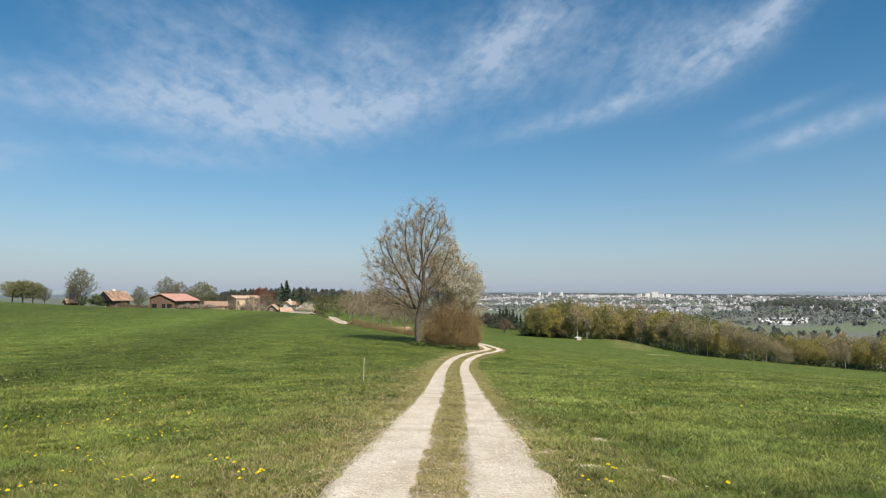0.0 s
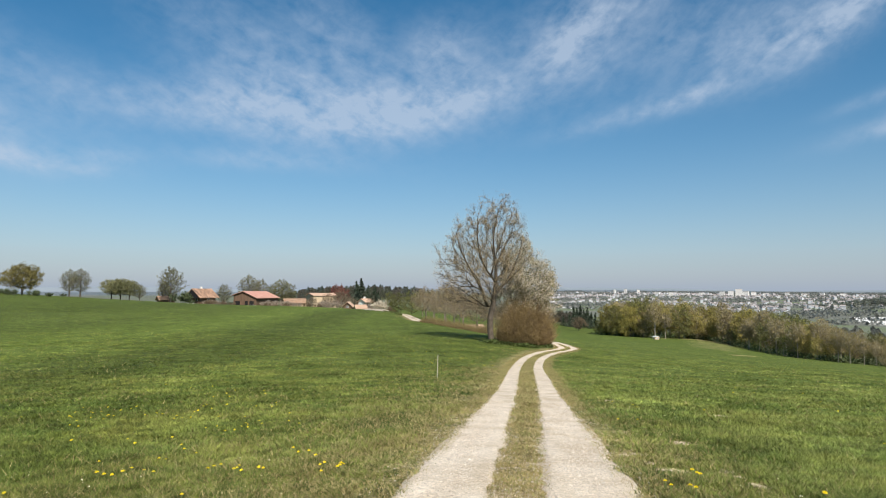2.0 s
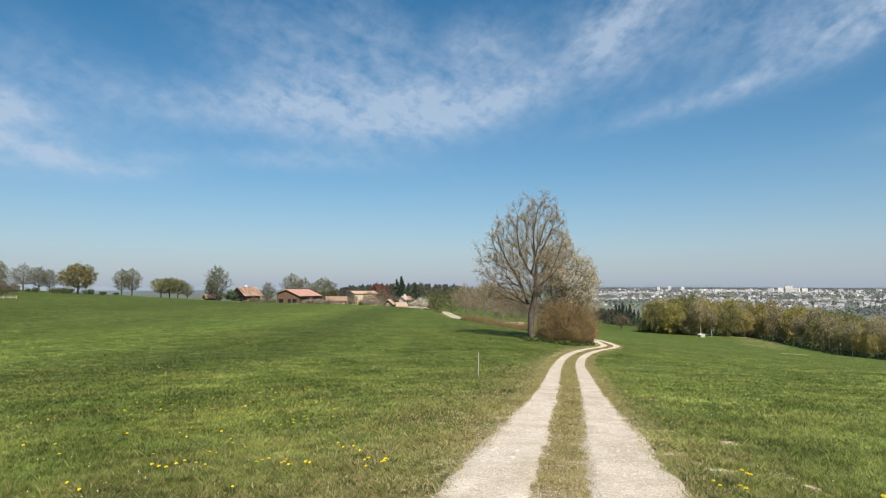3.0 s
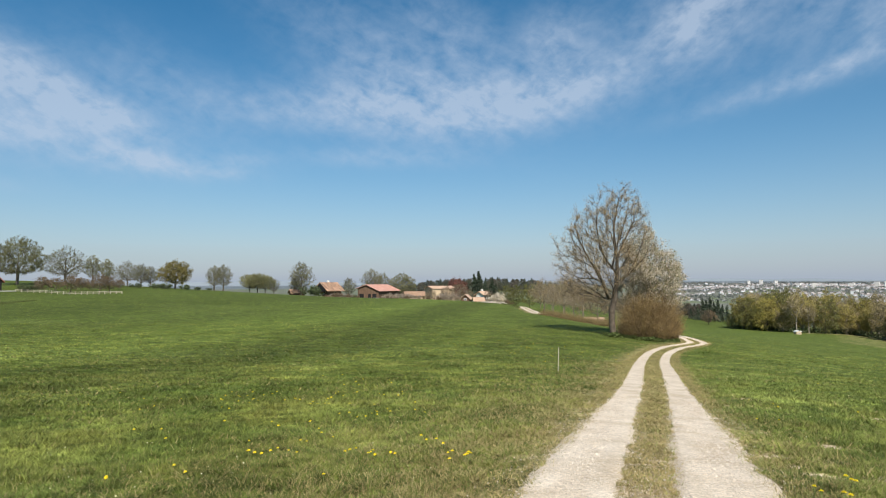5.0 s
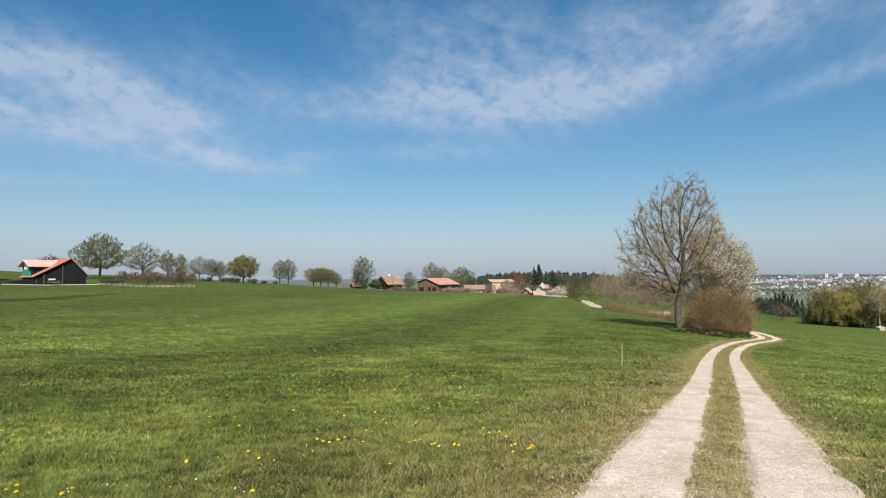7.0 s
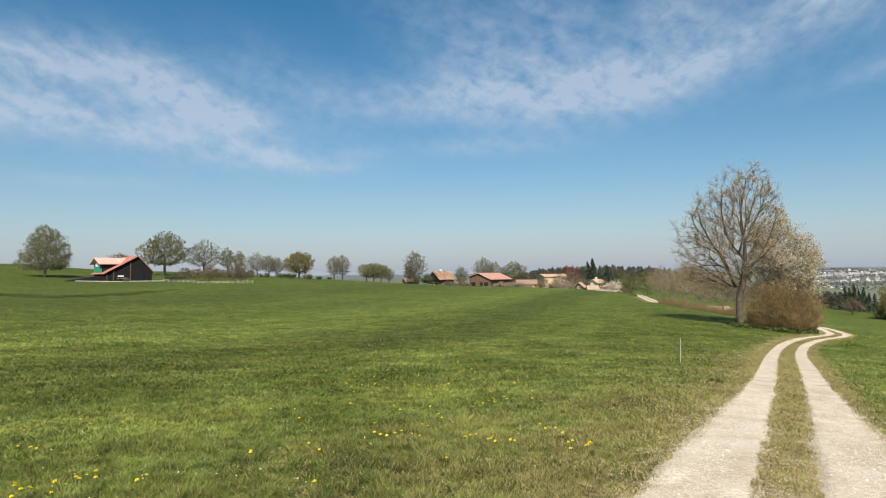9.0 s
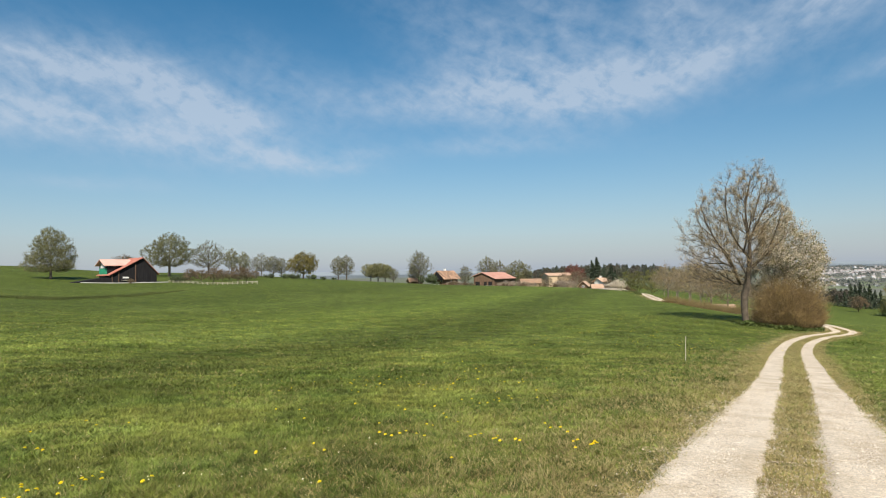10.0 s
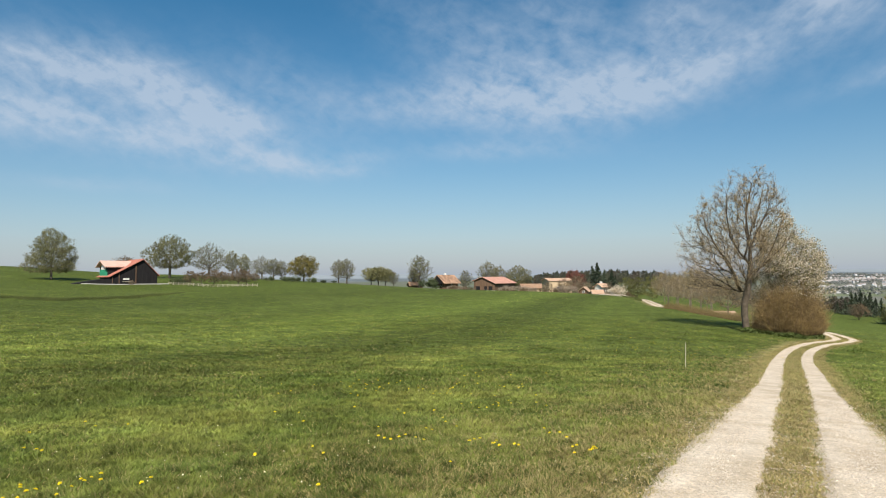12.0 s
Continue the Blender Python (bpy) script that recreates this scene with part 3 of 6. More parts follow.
def box(bm, x0, y0, z0, x1, y1, z1):
    r = bmesh.ops.create_cube(bm, size=1)
    for v in r["verts"]:
        v.co = Vector((x0 + (v.co.x + 0.5) * (x1 - x0), y0 + (v.co.y + 0.5) * (y1 - y0), z0 + (v.co.z + 0.5) * (z1 - z0)))
    return bm


def boxes(*dims):
    bm = bmesh.new()
    for d in dims:
        box(bm, *d)
    return bm


def prism(outline, depth, y0=0.0):
    """An outline in x, z pulled along y."""
    bm = bmesh.new()
    a = [bm.verts.new((x, y0, z)) for x, z in outline]
    b = [bm.verts.new((x, y0 + depth, z)) for x, z in outline]
    bm.faces.new(a)
    bm.faces.new(b[::-1])
    for i in range(len(a)):
        j = (i + 1) % len(a)
        bm.faces.new((a[j], a[i], b[i], b[j]))
    bmesh.ops.recalc_face_normals(bm, faces=bm.faces)
    return bm


class Wood:
    """Gathers tapered tubes into one mesh."""

    def __init__(self):
        self.v, self.f = [], []

    def tube(self, pts, radii, n):
        base = len(self.v)
        for k, (p, r) in enumerate(zip(pts, radii)):
            d = (pts[min(k + 1, len(pts) - 1)] - pts[max(k - 1, 0)]).normalized()
            a = d.orthogonal().normalized()
            b = d.cross(a)
            for i in range(n):
                t = 2 * math.pi * i / n
                self.v.append(p + (a * math.cos(t) + b * math.sin(t)) * r)
        for k in range(len(pts) - 1):
            for i in range(n):
                j = (i + 1) % n
                q = base + k * n
                self.f.append((q + i, q + j, q + n + j, q + n + i))

    def twig(self, p, q, r):
        """A thin twig as a narrow tapering blade."""
        d = q - p
        a = d.orthogonal().normalized()
        a.rotate(Matrix.Rotation(len(self.v) * 0.7, 3, d.normalized()))
        base = len(self.v)
        self.v += [p - a * r, p + a * r, q + a * r * 0.35, q - a * r * 0.35]
        self.f.append((base, base + 1, base + 2, base + 3))

    def mesh(self, name, mat):
        return mesh_from(name, [tuple(v) for v in self.v], self.f, (mat,), True)


def grow(rng, wood, tips, p, d, length, radius, level, spec):
    """One branch with its side branches. spec: a dict of lists by level."""
    last = level >= spec["levels"]
    steps = 3 if last else 5
    pts, radii, dirs = [p.copy()], [radius], [d.copy()]
    for k in range(steps):
        jit = Vector((rng.gauss(0, 1), rng.gauss(0, 1), rng.gauss(0, 1))) * spec["wobble"][level]
        d = (d + jit + Vector((0, 0, 1)) * spec["lift"][level]).normalized()
        p = p + d * (length / steps)
        pts.append(p.copy())
        dirs.append(d.copy())
        radii.append(radius * (1 - (1 - spec["taper"][level]) * (k + 1) / steps))
    wood.tube(pts, radii, 7 if level == 0 else (5 if level == 1 else 3))
    if level >= spec["levels"] - 1:
        tips.extend((pts[i], dirs[i]) for i in range(1, len(pts)))
    if last:
        return
    count = spec["count"][level]
    turn = rng.random() * 6.28
    for k in range(count):
        f = spec["start"][level] + (1 - spec["start"][level]) * (k + rng.random() * 0.8) / count
        q = f * steps
        i = min(int(q), steps - 1)
        pos, dd = pts[i].lerp(pts[i + 1], q - i), dirs[i]
        turn += 2.4 + rng.uniform(-0.4, 0.4)
        side = dd.orthogonal().normalized()
        side.rotate(Matrix.Rotation(turn, 3, dd))
        ang = radians(spec["angle"][level] * rng.uniform(0.75, 1.25))
        nd = dd * math.cos(ang) + side * math.sin(ang)
        nl = length * spec["ratio"][level] * rng.uniform(0.75, 1.15) * (1 - spec["fall"][level] * f)
        nr = max(radius * spec["thin"][level] * (1 - 0.4 * f), spec["least"])
        grow(rng, wood, tips, pos, nd, nl, nr, level + 1, spec)


def flakes(rng, centres, size, flat=0.0, shape=1.0):
    """Small four-cornered leaves, each turned its own way, at the centres (n, 3)."""
    c = np.asarray(centres, float)
    n = len(c)
    a = rng.normal(size=(n, 3))
    a[:, 2] *= 1 - flat
    a /= np.linalg.norm(a, axis=1, keepdims=True)
    b = np.cross(a, rng.normal(size=(n, 3)))
    b /= np.linalg.norm(b, axis=1, keepdims=True)
    s = size * rng.uniform(0.6, 1.4, (n, 1))
    a, b = a * s, b * s * shape
    v = np.stack([c - a, c + b * 0.8, c + a, c - b * 0.8], 1).reshape(-1, 3)
    return v, np.arange(4 * n).reshape(n, 4)


def leaves_on(rng, tips, count, spread, size):
    pos = np.array([tuple(p) for p, d in tips])
    pick = pos[rng.integers(0, len(pos), count)]
    return flakes(rng, pick + rng.normal(size=(count, 3)) * spread, size)


def tree(name, m, label, seed, tall, shape, bark, leaf, count, spread, size, category="tree", group="", crown_name="crown", tips=420, twigs=4, twig=0.055, axis=None, girth=0.028,
         reach=0.42, second=None, least=0.010, limbs=()):
    """A tree whose limbs reach out to fill a crown. shape: rows of height, middle x, middle y and radius, all in parts of the full height.
    axis: the stem's line likewise; limbs: lines of main limbs that spring from it. Its foot is at the origin."""
    rng = np.random.default_rng(seed)
    shape = np.array(shape, float)
    axis = np.array(axis or [(0, 0, -0.03), (0, 0, 0.08), (0.005, 0, 0.16), (0.0, 0.005, 0.24), (0.01, 0, 0.32), (0.0, 0, 0.42), (0.005, 0, 0.52), (0, 0, 0.62)], float) * tall
    low, rmax = shape[0, 0], shape[:, 3].max()
    pts = []
    ph = rng.uniform(0, 6.28, 4)
    while len(pts) < tips:
        z = rng.uniform(low, 1)
        cx, cy, r = (np.interp(z, shape[:, 0], shape[:, k]) for k in (1, 2, 3))
        if rng.random() > (r / rmax) ** 1.6:
            continue
        a = rng.uniform(0, 6.283)
        r *= 1 + 0.16 * math.sin(3 * a + ph[0] + 7 * z) + 0.13 * math.sin(5 * a + ph[1] - 13 * z) + 0.08 * math.sin(8 * a + ph[2] + 21 * z)
        q = r * rng.random() ** 0.36
        pts.append(((cx + q * math.cos(a)) * tall, (cy + q * math.sin(a)) * tall, z * tall * (1 + 0.03 * math.sin(4 * a + ph[3]))))
    pts = np.array(pts)
    first = max(2, int(np.searchsorted(axis[:, 2], low * tall * 0.75)))
    fork = axis[first]
    pts = pts[np.argsort(np.linalg.norm(pts - fork, axis=1))]
    room = len(axis) + tips * 14
    pos, par, run, way = np.zeros((room, 3)), np.full(room, -1), np.zeros(room), np.zeros((room, 3))
    n = len(axis)
    pos[:n] = axis
    par[1:n] = np.arange(n - 1)
    run[1:n] = np.cumsum(np.linalg.norm(np.diff(axis, axis=0), axis=1)) * 0.75
    way[:n] = np.gradient(axis, axis=0)
    way[:n] /= np.linalg.norm(way[:n], axis=1, keepdims=True)
    held_ends = [n - 1]
    for line in limbs:
        q = np.array(line, float) * tall
        k = int(np.argmin(np.linalg.norm(pos[:n] - q[0], axis=1) + 9 * tall * (pos[:n, 2] > q[0, 2])))
        for p in q:
            e = p - pos[k]
            ln = np.linalg.norm(e) + 1e-9
            pos[n], par[n], way[n], run[n] = p, k, e / ln, run[k] + 0.75 * ln
            k, n = n, n + 1
        held_ends.append(n - 1)
    core = n
    step = 0.045 * tall
    ends = []
    for p in pts:
        v = p - pos[first:n]
        d = np.linalg.norm(v, axis=1) + 1e-6
        turn = 1 - (v * way[first:n]).sum(1) / d
        k = first + int(np.argmin(d * (1 + 0.55 * turn) + reach * run[first:n] + 0.5 * np.maximum(0, -v[:, 2])))
        d = np.linalg.norm(p - pos[k])
        m_steps = int(min(12, max(1, math.ceil(d / step))))
        ctrl = pos[k] + way[k] * d * 0.30
        last = k
        for i in range(1, m_steps + 1):
            t = i / m_steps
            q = (1 - t) ** 2 * pos[k] + 2 * t * (1 - t) * ctrl + t * t * p
            if i < m_steps:
                q = q + rng.normal(size=3) * 0.06 * step
            pos[n], par[n] = q, last
            e = q - pos[last]
            ln = np.linalg.norm(e) + 1e-9
            way[n], run[n] = e / ln, run[last] + ln
            last = n
            n += 1
        ends.append(last)
    load = np.zeros(n)
    load[ends] = 1
    for i in range(n - 1, 0, -1):
        load[par[i]] += load[i]
    main = np.full(n, -1)
    for i in range(n - 1, 0, -1):
        if main[par[i]] < 0 or load[i] > load[main[par[i]]]:
            main[par[i]] = i
    held = np.arange(n) < core
    free = np.where(~held & (main >= 0))[0]
    for turn_no in range(7):
        pos[free] = 0.5 * pos[free] + 0.25 * (pos[par[free]] + pos[main[free]])
    rad = np.maximum(girth * tall * (np.maximum(load, 0.6) / load[0]) ** 0.47, least)
    rad[0] *= 1.6
    wood, used = Wood(), np.zeros(n, bool)
    order = np.argsort(-rad[ends])
    P = [Vector(q) for q in pos[:n]]
    for e in held_ends + [ends[i] for i in order]:
        line = [e]
        while not used[line[-1]] and par[line[-1]] >= 0:
            used[line[-1]] = True
            line.append(par[line[-1]])
        line = line[::-1]
        if len(line) < 2:
            continue
        rr = [float(rad[i]) for i in line]
        rr[0] = min(rr[0], rr[1] * 1.25)
        wood.tube([P[i] for i in line], rr, 8 if rr[0] > girth * tall * 0.45 else (5 if rr[0] > girth * tall * 0.16 else 3))
    seat, stub = [], list(ends) * twigs + [i for i in range(core, n) if load[i] < 3]
    for i in stub:
        d = way[i] + rng.normal(size=3) * 0.6 + (0, 0, 0.25)
        d = d / np.linalg.norm(d) * twig * tall * rng.uniform(0.5, 1.3)
        b = pos[i] + d
        wood.twig(P[i], Vector(b), least)
        seat += [pos[i] + d * 0.5, b]
    seat = np.array(seat)
    ob = thing(name, m, label, category, group)
    part("trunk", wood.mesh("trunk", bark), None, ob)
    for piece, mat, num, sz in [(crown_name, leaf, count, size)] + ([second] if second else []):
        pick = seat[rng.integers(0, len(seat), num)]
        v, f = flakes(rng, pick + rng.normal(size=(num, 3)) * spread, sz)
        part(piece, mesh_from(piece, v, f, (mat,)), None, ob)
    return ob


OAK = [(0.22, 0, 0, 0.24), (0.32, 0.02, 0, 0.43), (0.48, 0, 0, 0.50), (0.66, -0.02, 0, 0.46), (0.82, 0, 0, 0.35), (0.93, 0.01, 0, 0.20), (1.0, 0, 0, 0.06)]
DOME = [(0.14, 0, 0, 0.28), (0.22, -0.02, 0, 0.45), (0.36, 0, 0, 0.42), (0.55, 0, 0, 0.35), (0.72, 0.01, 0, 0.30), (0.88, 0, 0, 0.18), (1.0, 0, 0, 0.05)]
ROUND = [(0.18, 0, 0, 0.26), (0.30, 0, 0, 0.46), (0.50, 0, 0, 0.54), (0.72, 0, 0, 0.48), (0.88, 0, 0, 0.34), (1.0, 0, 0, 0.14)]
FLAT = [(0.24, 0, 0, 0.25), (0.40, 0, 0, 0.48), (0.65, 0, 0, 0.55), (0.88, 0, 0, 0.46), (1.0, 0, 0, 0.25)]
OVAL = [(0.20, 0, 0, 0.15), (0.34, 0, 0, 0.29), (0.52, 0.01, 0, 0.35), (0.72, 0, 0, 0.32), (0.88, 0, 0, 0.22), (1.0, 0, 0, 0.07)]
SLIM = [(0.25, 0, 0, 0.12), (0.40, 0, 0, 0.24), (0.60, 0, 0, 0.26), (0.80, 0, 0, 0.20), (1.0, 0, 0, 0.05)]
BUSHY = [(0.04, 0, 0, 0.30), (0.25, 0, 0, 0.46), (0.55, 0, 0, 0.45), (0.80, 0, 0, 0.30), (1.0, 0, 0, 0.08)]

# ---- ground ----
# where the wood begins: bearing and distance
EDGE_B, EDGE_D = [7.6, 12, 15, 16.7, 18.7, 20.5, 22.7, 25, 30, 37, 44], [292, 280, 300, 300, 265, 245, 215, 208, 200, 196, 196]
ROAD = [(0.0, -30.0), (0.0, -12.0), (-0.02, 0.0), (-0.01, 5.5), (0.14, 11.0), (0.34, 18.4), (0.56, 31.0), (0.74, 37.4), (1.05, 42.8), (1.62, 47.5), (3.0, 54.5), (4.4, 59.6),
        (5.25, 63.5), (5.2, 68.0), (4.4, 75.0), (2.0, 84.0), (-3.0, 94.0), (-9.5, 102.5), (-17.0, 112.5), (-21.5, 129.0), (-29.0, 160.0), (-41.0, 197.0), (-60.0, 245.0)]


def spline(points, step):
    """Evenly stepped points on a smooth curve through the given ones."""
    p = np.array(points, float)
    p = np.vstack([2 * p[0] - p[1], p, 2 * p[-1] - p[-2]])
    out = []
    for i in range(1, len(p) - 2):
        n = max(2, int(np.linalg.norm(p[i + 1] - p[i]) / step))
        t = np.linspace(0, 1, n, endpoint=False)[:, None]
        a, b, c, d = p[i - 1], p[i], p[i + 1], p[i + 2]
        out.append(0.5 * (2 * b + (c - a) * t + (2 * a - 5 * b + 4 * c - d) * t ** 2 + (3 * b - a - 3 * c + d) * t ** 3))
    return np.vstack(out)


LINE = spline(ROAD, 0.16)
_d = np.gradient(LINE, axis=0)
SIDE = np.stack([_d[:, 1], -_d[:, 0]], 1) / np.linalg.norm(_d, axis=1, keepdims=True)


_o = np.argsort(LINE[:, 1])
_slant = np.abs(SIDE[_o, 0])


def off_road(x, y):
    """Distance from the road's middle line, and the side (right: plus). The road runs ever onward in y."""
    x, y = np.ravel(x), np.ravel(y)
    gap = (x - np.interp(y, LINE[_o, 1], LINE[_o, 0])) * np.interp(y, LINE[_o, 1], _slant)
    out = (y < -30) | (y > 245)
    return np.where(out, 99.0, np.abs(gap)), np.sign(gap)


def vnoise(x, y, size, seed):
    """Smooth noise from 0 to 1 on a square lattice of that size."""
    table = np.random.default_rng(seed).random((256, 256))
    u, v = x / size + 500, y / size + 500
    i, j = np.floor(u).astype(int), np.floor(v).astype(int)
    a, b = u - i, v - j
    a, b = a * a * (3 - 2 * a), b * b * (3 - 2 * b)
    g = lambda p, q: table[p % 256, q % 256]
    return (g(i, j) * (1 - a) + g(i + 1, j) * a) * (1 - b) + (g(i, j + 1) * (1 - a) + g(i + 1, j + 1) * a) * b


# bare, straw-coloured patches: bearing, distance, size
BARE = [(9.2, 10.6, 0.26), (10.2, 8.4, 0.30), (12.9, 7.25, 0.26), (14.6, 8.5, 0.24), (17.1, 7.7, 0.26), (19.5, 6.9, 0.20), (8.2, 17.6, 0.4), (16.8, 14.6, 0.32), (18.2, 7.3, 0.16), (13.9, 9.9, 0.24), (11.4, 7.7, 0.18)]


def build_ground():
    ring = np.concatenate([[0.02, 0.5], np.geomspace(1.0, 60, 190), np.geomspace(61.5, 4950, 170)])
    brg = np.radians(np.concatenate([np.arange(-75, 48, 0.5), np.arange(48, 285, 3.0)]))
    nb = len(brg)
    rr, bb = np.meshgrid(ring, brg, indexing="ij")
    x, y = (rr * np.sin(bb)).ravel(), (rr * np.cos(bb)).ravel()
    z = heights(x, y)
    dist, side = off_road(x, y)
    z = z - 0.035 * np.exp(-(dist / 1.25) ** 6) - 0.012 * vnoise(x, y, 0.4, 21) * (dist > 0.2) - 0.012
    verts = np.stack([x, y, z], 1)
    i, j = np.meshgrid(np.arange(len(ring) - 1), np.arange(nb), indexing="ij")
    a, b = i * nb + j, i * nb + (j + 1) % nb
    faces = np.stack([a, a + nb, b + nb, b], -1).reshape(-1, 4)
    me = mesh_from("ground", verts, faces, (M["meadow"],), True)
    wear_and_haze = np.zeros((len(x), 4), np.float32)
    reach = np.where(side > 0, 1.6 + 0.6 * np.clip((16 - y) / 8, 0, 1), 3.1)
    wear_and_haze[:, 0] = np.clip(np.where(side > 0, 1.15, 1.0) - dist / reach, 0, 0.9)
    r = np.hypot(x, y)
    wear_and_haze[:, 3] = np.where(side > 0, np.clip((330 - r) / 60, 0, 1), 0.0)
    for b, d, w in BARE:
        c = at(b, d)
        wear_and_haze[:, 0] = np.maximum(wear_and_haze[:, 0], np.exp(-((x - c.x) ** 2 + (y - c.y) ** 2) / (1.2 * w) ** 2))
    b = np.degrees(np.arctan2(x, y))
    edge = np.interp(b, EDGE_B, EDGE_D)
    tongue = np.exp(-((b - 17.0) / 2.6) ** 4)
    wear_and_haze[:, 0] = np.maximum(wear_and_haze[:, 0], tongue * np.clip((r - 165) / 25, 0, 1) * 0.34)
    wear_and_haze[:, 0] = np.maximum(wear_and_haze[:, 0], ((b > 12.5) & (b < 24)) * 0.6 * np.exp(-((r - edge + 3) / 4) ** 2))
    wear_and_haze[:, 1] = np.clip((r - 420) / 250, 0, 1)
    # third channel: how far the painted haze covers the hills
    wear_and_haze[:, 2] = np.clip((r - 3000) / 600, 0, 1)
    layer = me.color_attributes.new("wear_and_haze", "FLOAT_COLOR", "POINT")
    layer.data.foreach_set("color", wear_and_haze.ravel())
    ob = new("ground", me)
    tagged(ob, "rolling green spring meadow with worn straw-coloured verges", "meadow", kind="structure")


build_ground()


def build_road():
    """Two gravel wheel tracks with ragged edges."""
    road = thing("road", Matrix.Identity(4), "pale gravel farm track with two wheel ruts and a grassy middle", "road", kind="structure")
    rng = np.random.default_rng(5)
    for name, off in (("wheel_track", -0.64), ("wheel_track", 0.64)):
        n = len(LINE)
        across = np.linspace(-1, 1, 13)
        far = np.clip((np.hypot(*LINE.T) - 60) / 100, 0, 1)
        half = 0.43 - 0.17 * far
        outer = 0.06 + 0.03 * np.clip((13 - LINE[:, 1]) / 8, 0, 1)
        lo = off - half - (outer if off < 0 else 0)
        hi = off + half + (outer if off > 0 else 0)
        s = lo[:, None] + (hi - lo)[:, None] * (across[None] + 1) / 2
        x = LINE[:, 0:1] + SIDE[:, 0:1] * s
        y = LINE[:, 1:2] + SIDE[:, 1:2] * s
        dip = np.clip((np.abs(across[None]) - 0.74) / 0.26, 0, 1)
        z = heights(x, y) - 0.010 * (1 - across[None] ** 2) + 0.008 - 0.055 * dip ** 1.5 + 0.05 * far[:, None] + (0.35 + 0.24 * s) * np.clip((LINE[:, 1:2] - 190) / 12, 0, 1) + 0.006 * (vnoise(x, y, 0.35, 8) - 0.5)
        v = np.stack([x, y, z], -1).reshape(-1, 3)
        i, j = np.meshgrid(np.arange(n - 1), np.arange(12), indexing="ij")
        a = (i * 13 + j).ravel()
        f = np.stack([a, a + 1, a + 14, a + 13], 1)
        part(name, mesh_from(name, v, f, (M["gravel"],), True), None, road)


build_road()


def build_footpath():
    """A narrow trodden path below the wood, grown over in its middle."""
    path = thing("footpath", Matrix.Identity(4), "narrow pale trodden path across the meadow below the wood", "path", kind="structure")
    for line in ([(14.4, 290), (15.3, 293), (16.2, 290), (17.4, 277), (18.4, 262)], [(18.1, 138), (19.0, 141), (20.1, 150)]):
        c = spline([tuple(at(b, d).xy) for b, d in line], 1.0)
        g = np.gradient(c, axis=0)
        g /= np.linalg.norm(g, axis=1, keepdims=True)
        half = 0.15 + 0.25 * vnoise(c[:, 0], c[:, 1], 4.0, 44)
        v = np.concatenate([np.column_stack([c[:, 0] + k * half * g[:, 1], c[:, 1] - k * half * g[:, 0], heights(c[:, 0] + k * half * g[:, 1], c[:, 1] - k * half * g[:, 0]) + up]) for k, up in ((-1, 0.02), (0, 0.10), (1, 0.02))])
        n = len(c)
        i = np.arange(n - 1)
        f = np.concatenate([np.stack([i + k * n, i + 1 + k * n, i + 1 + (k + 1) * n, i + (k + 1) * n], 1) for k in (0, 1)])
        part("trodden_strip", mesh_from("trodden_strip", v, f, (M["dry"],), True), None, path)


build_footpath()


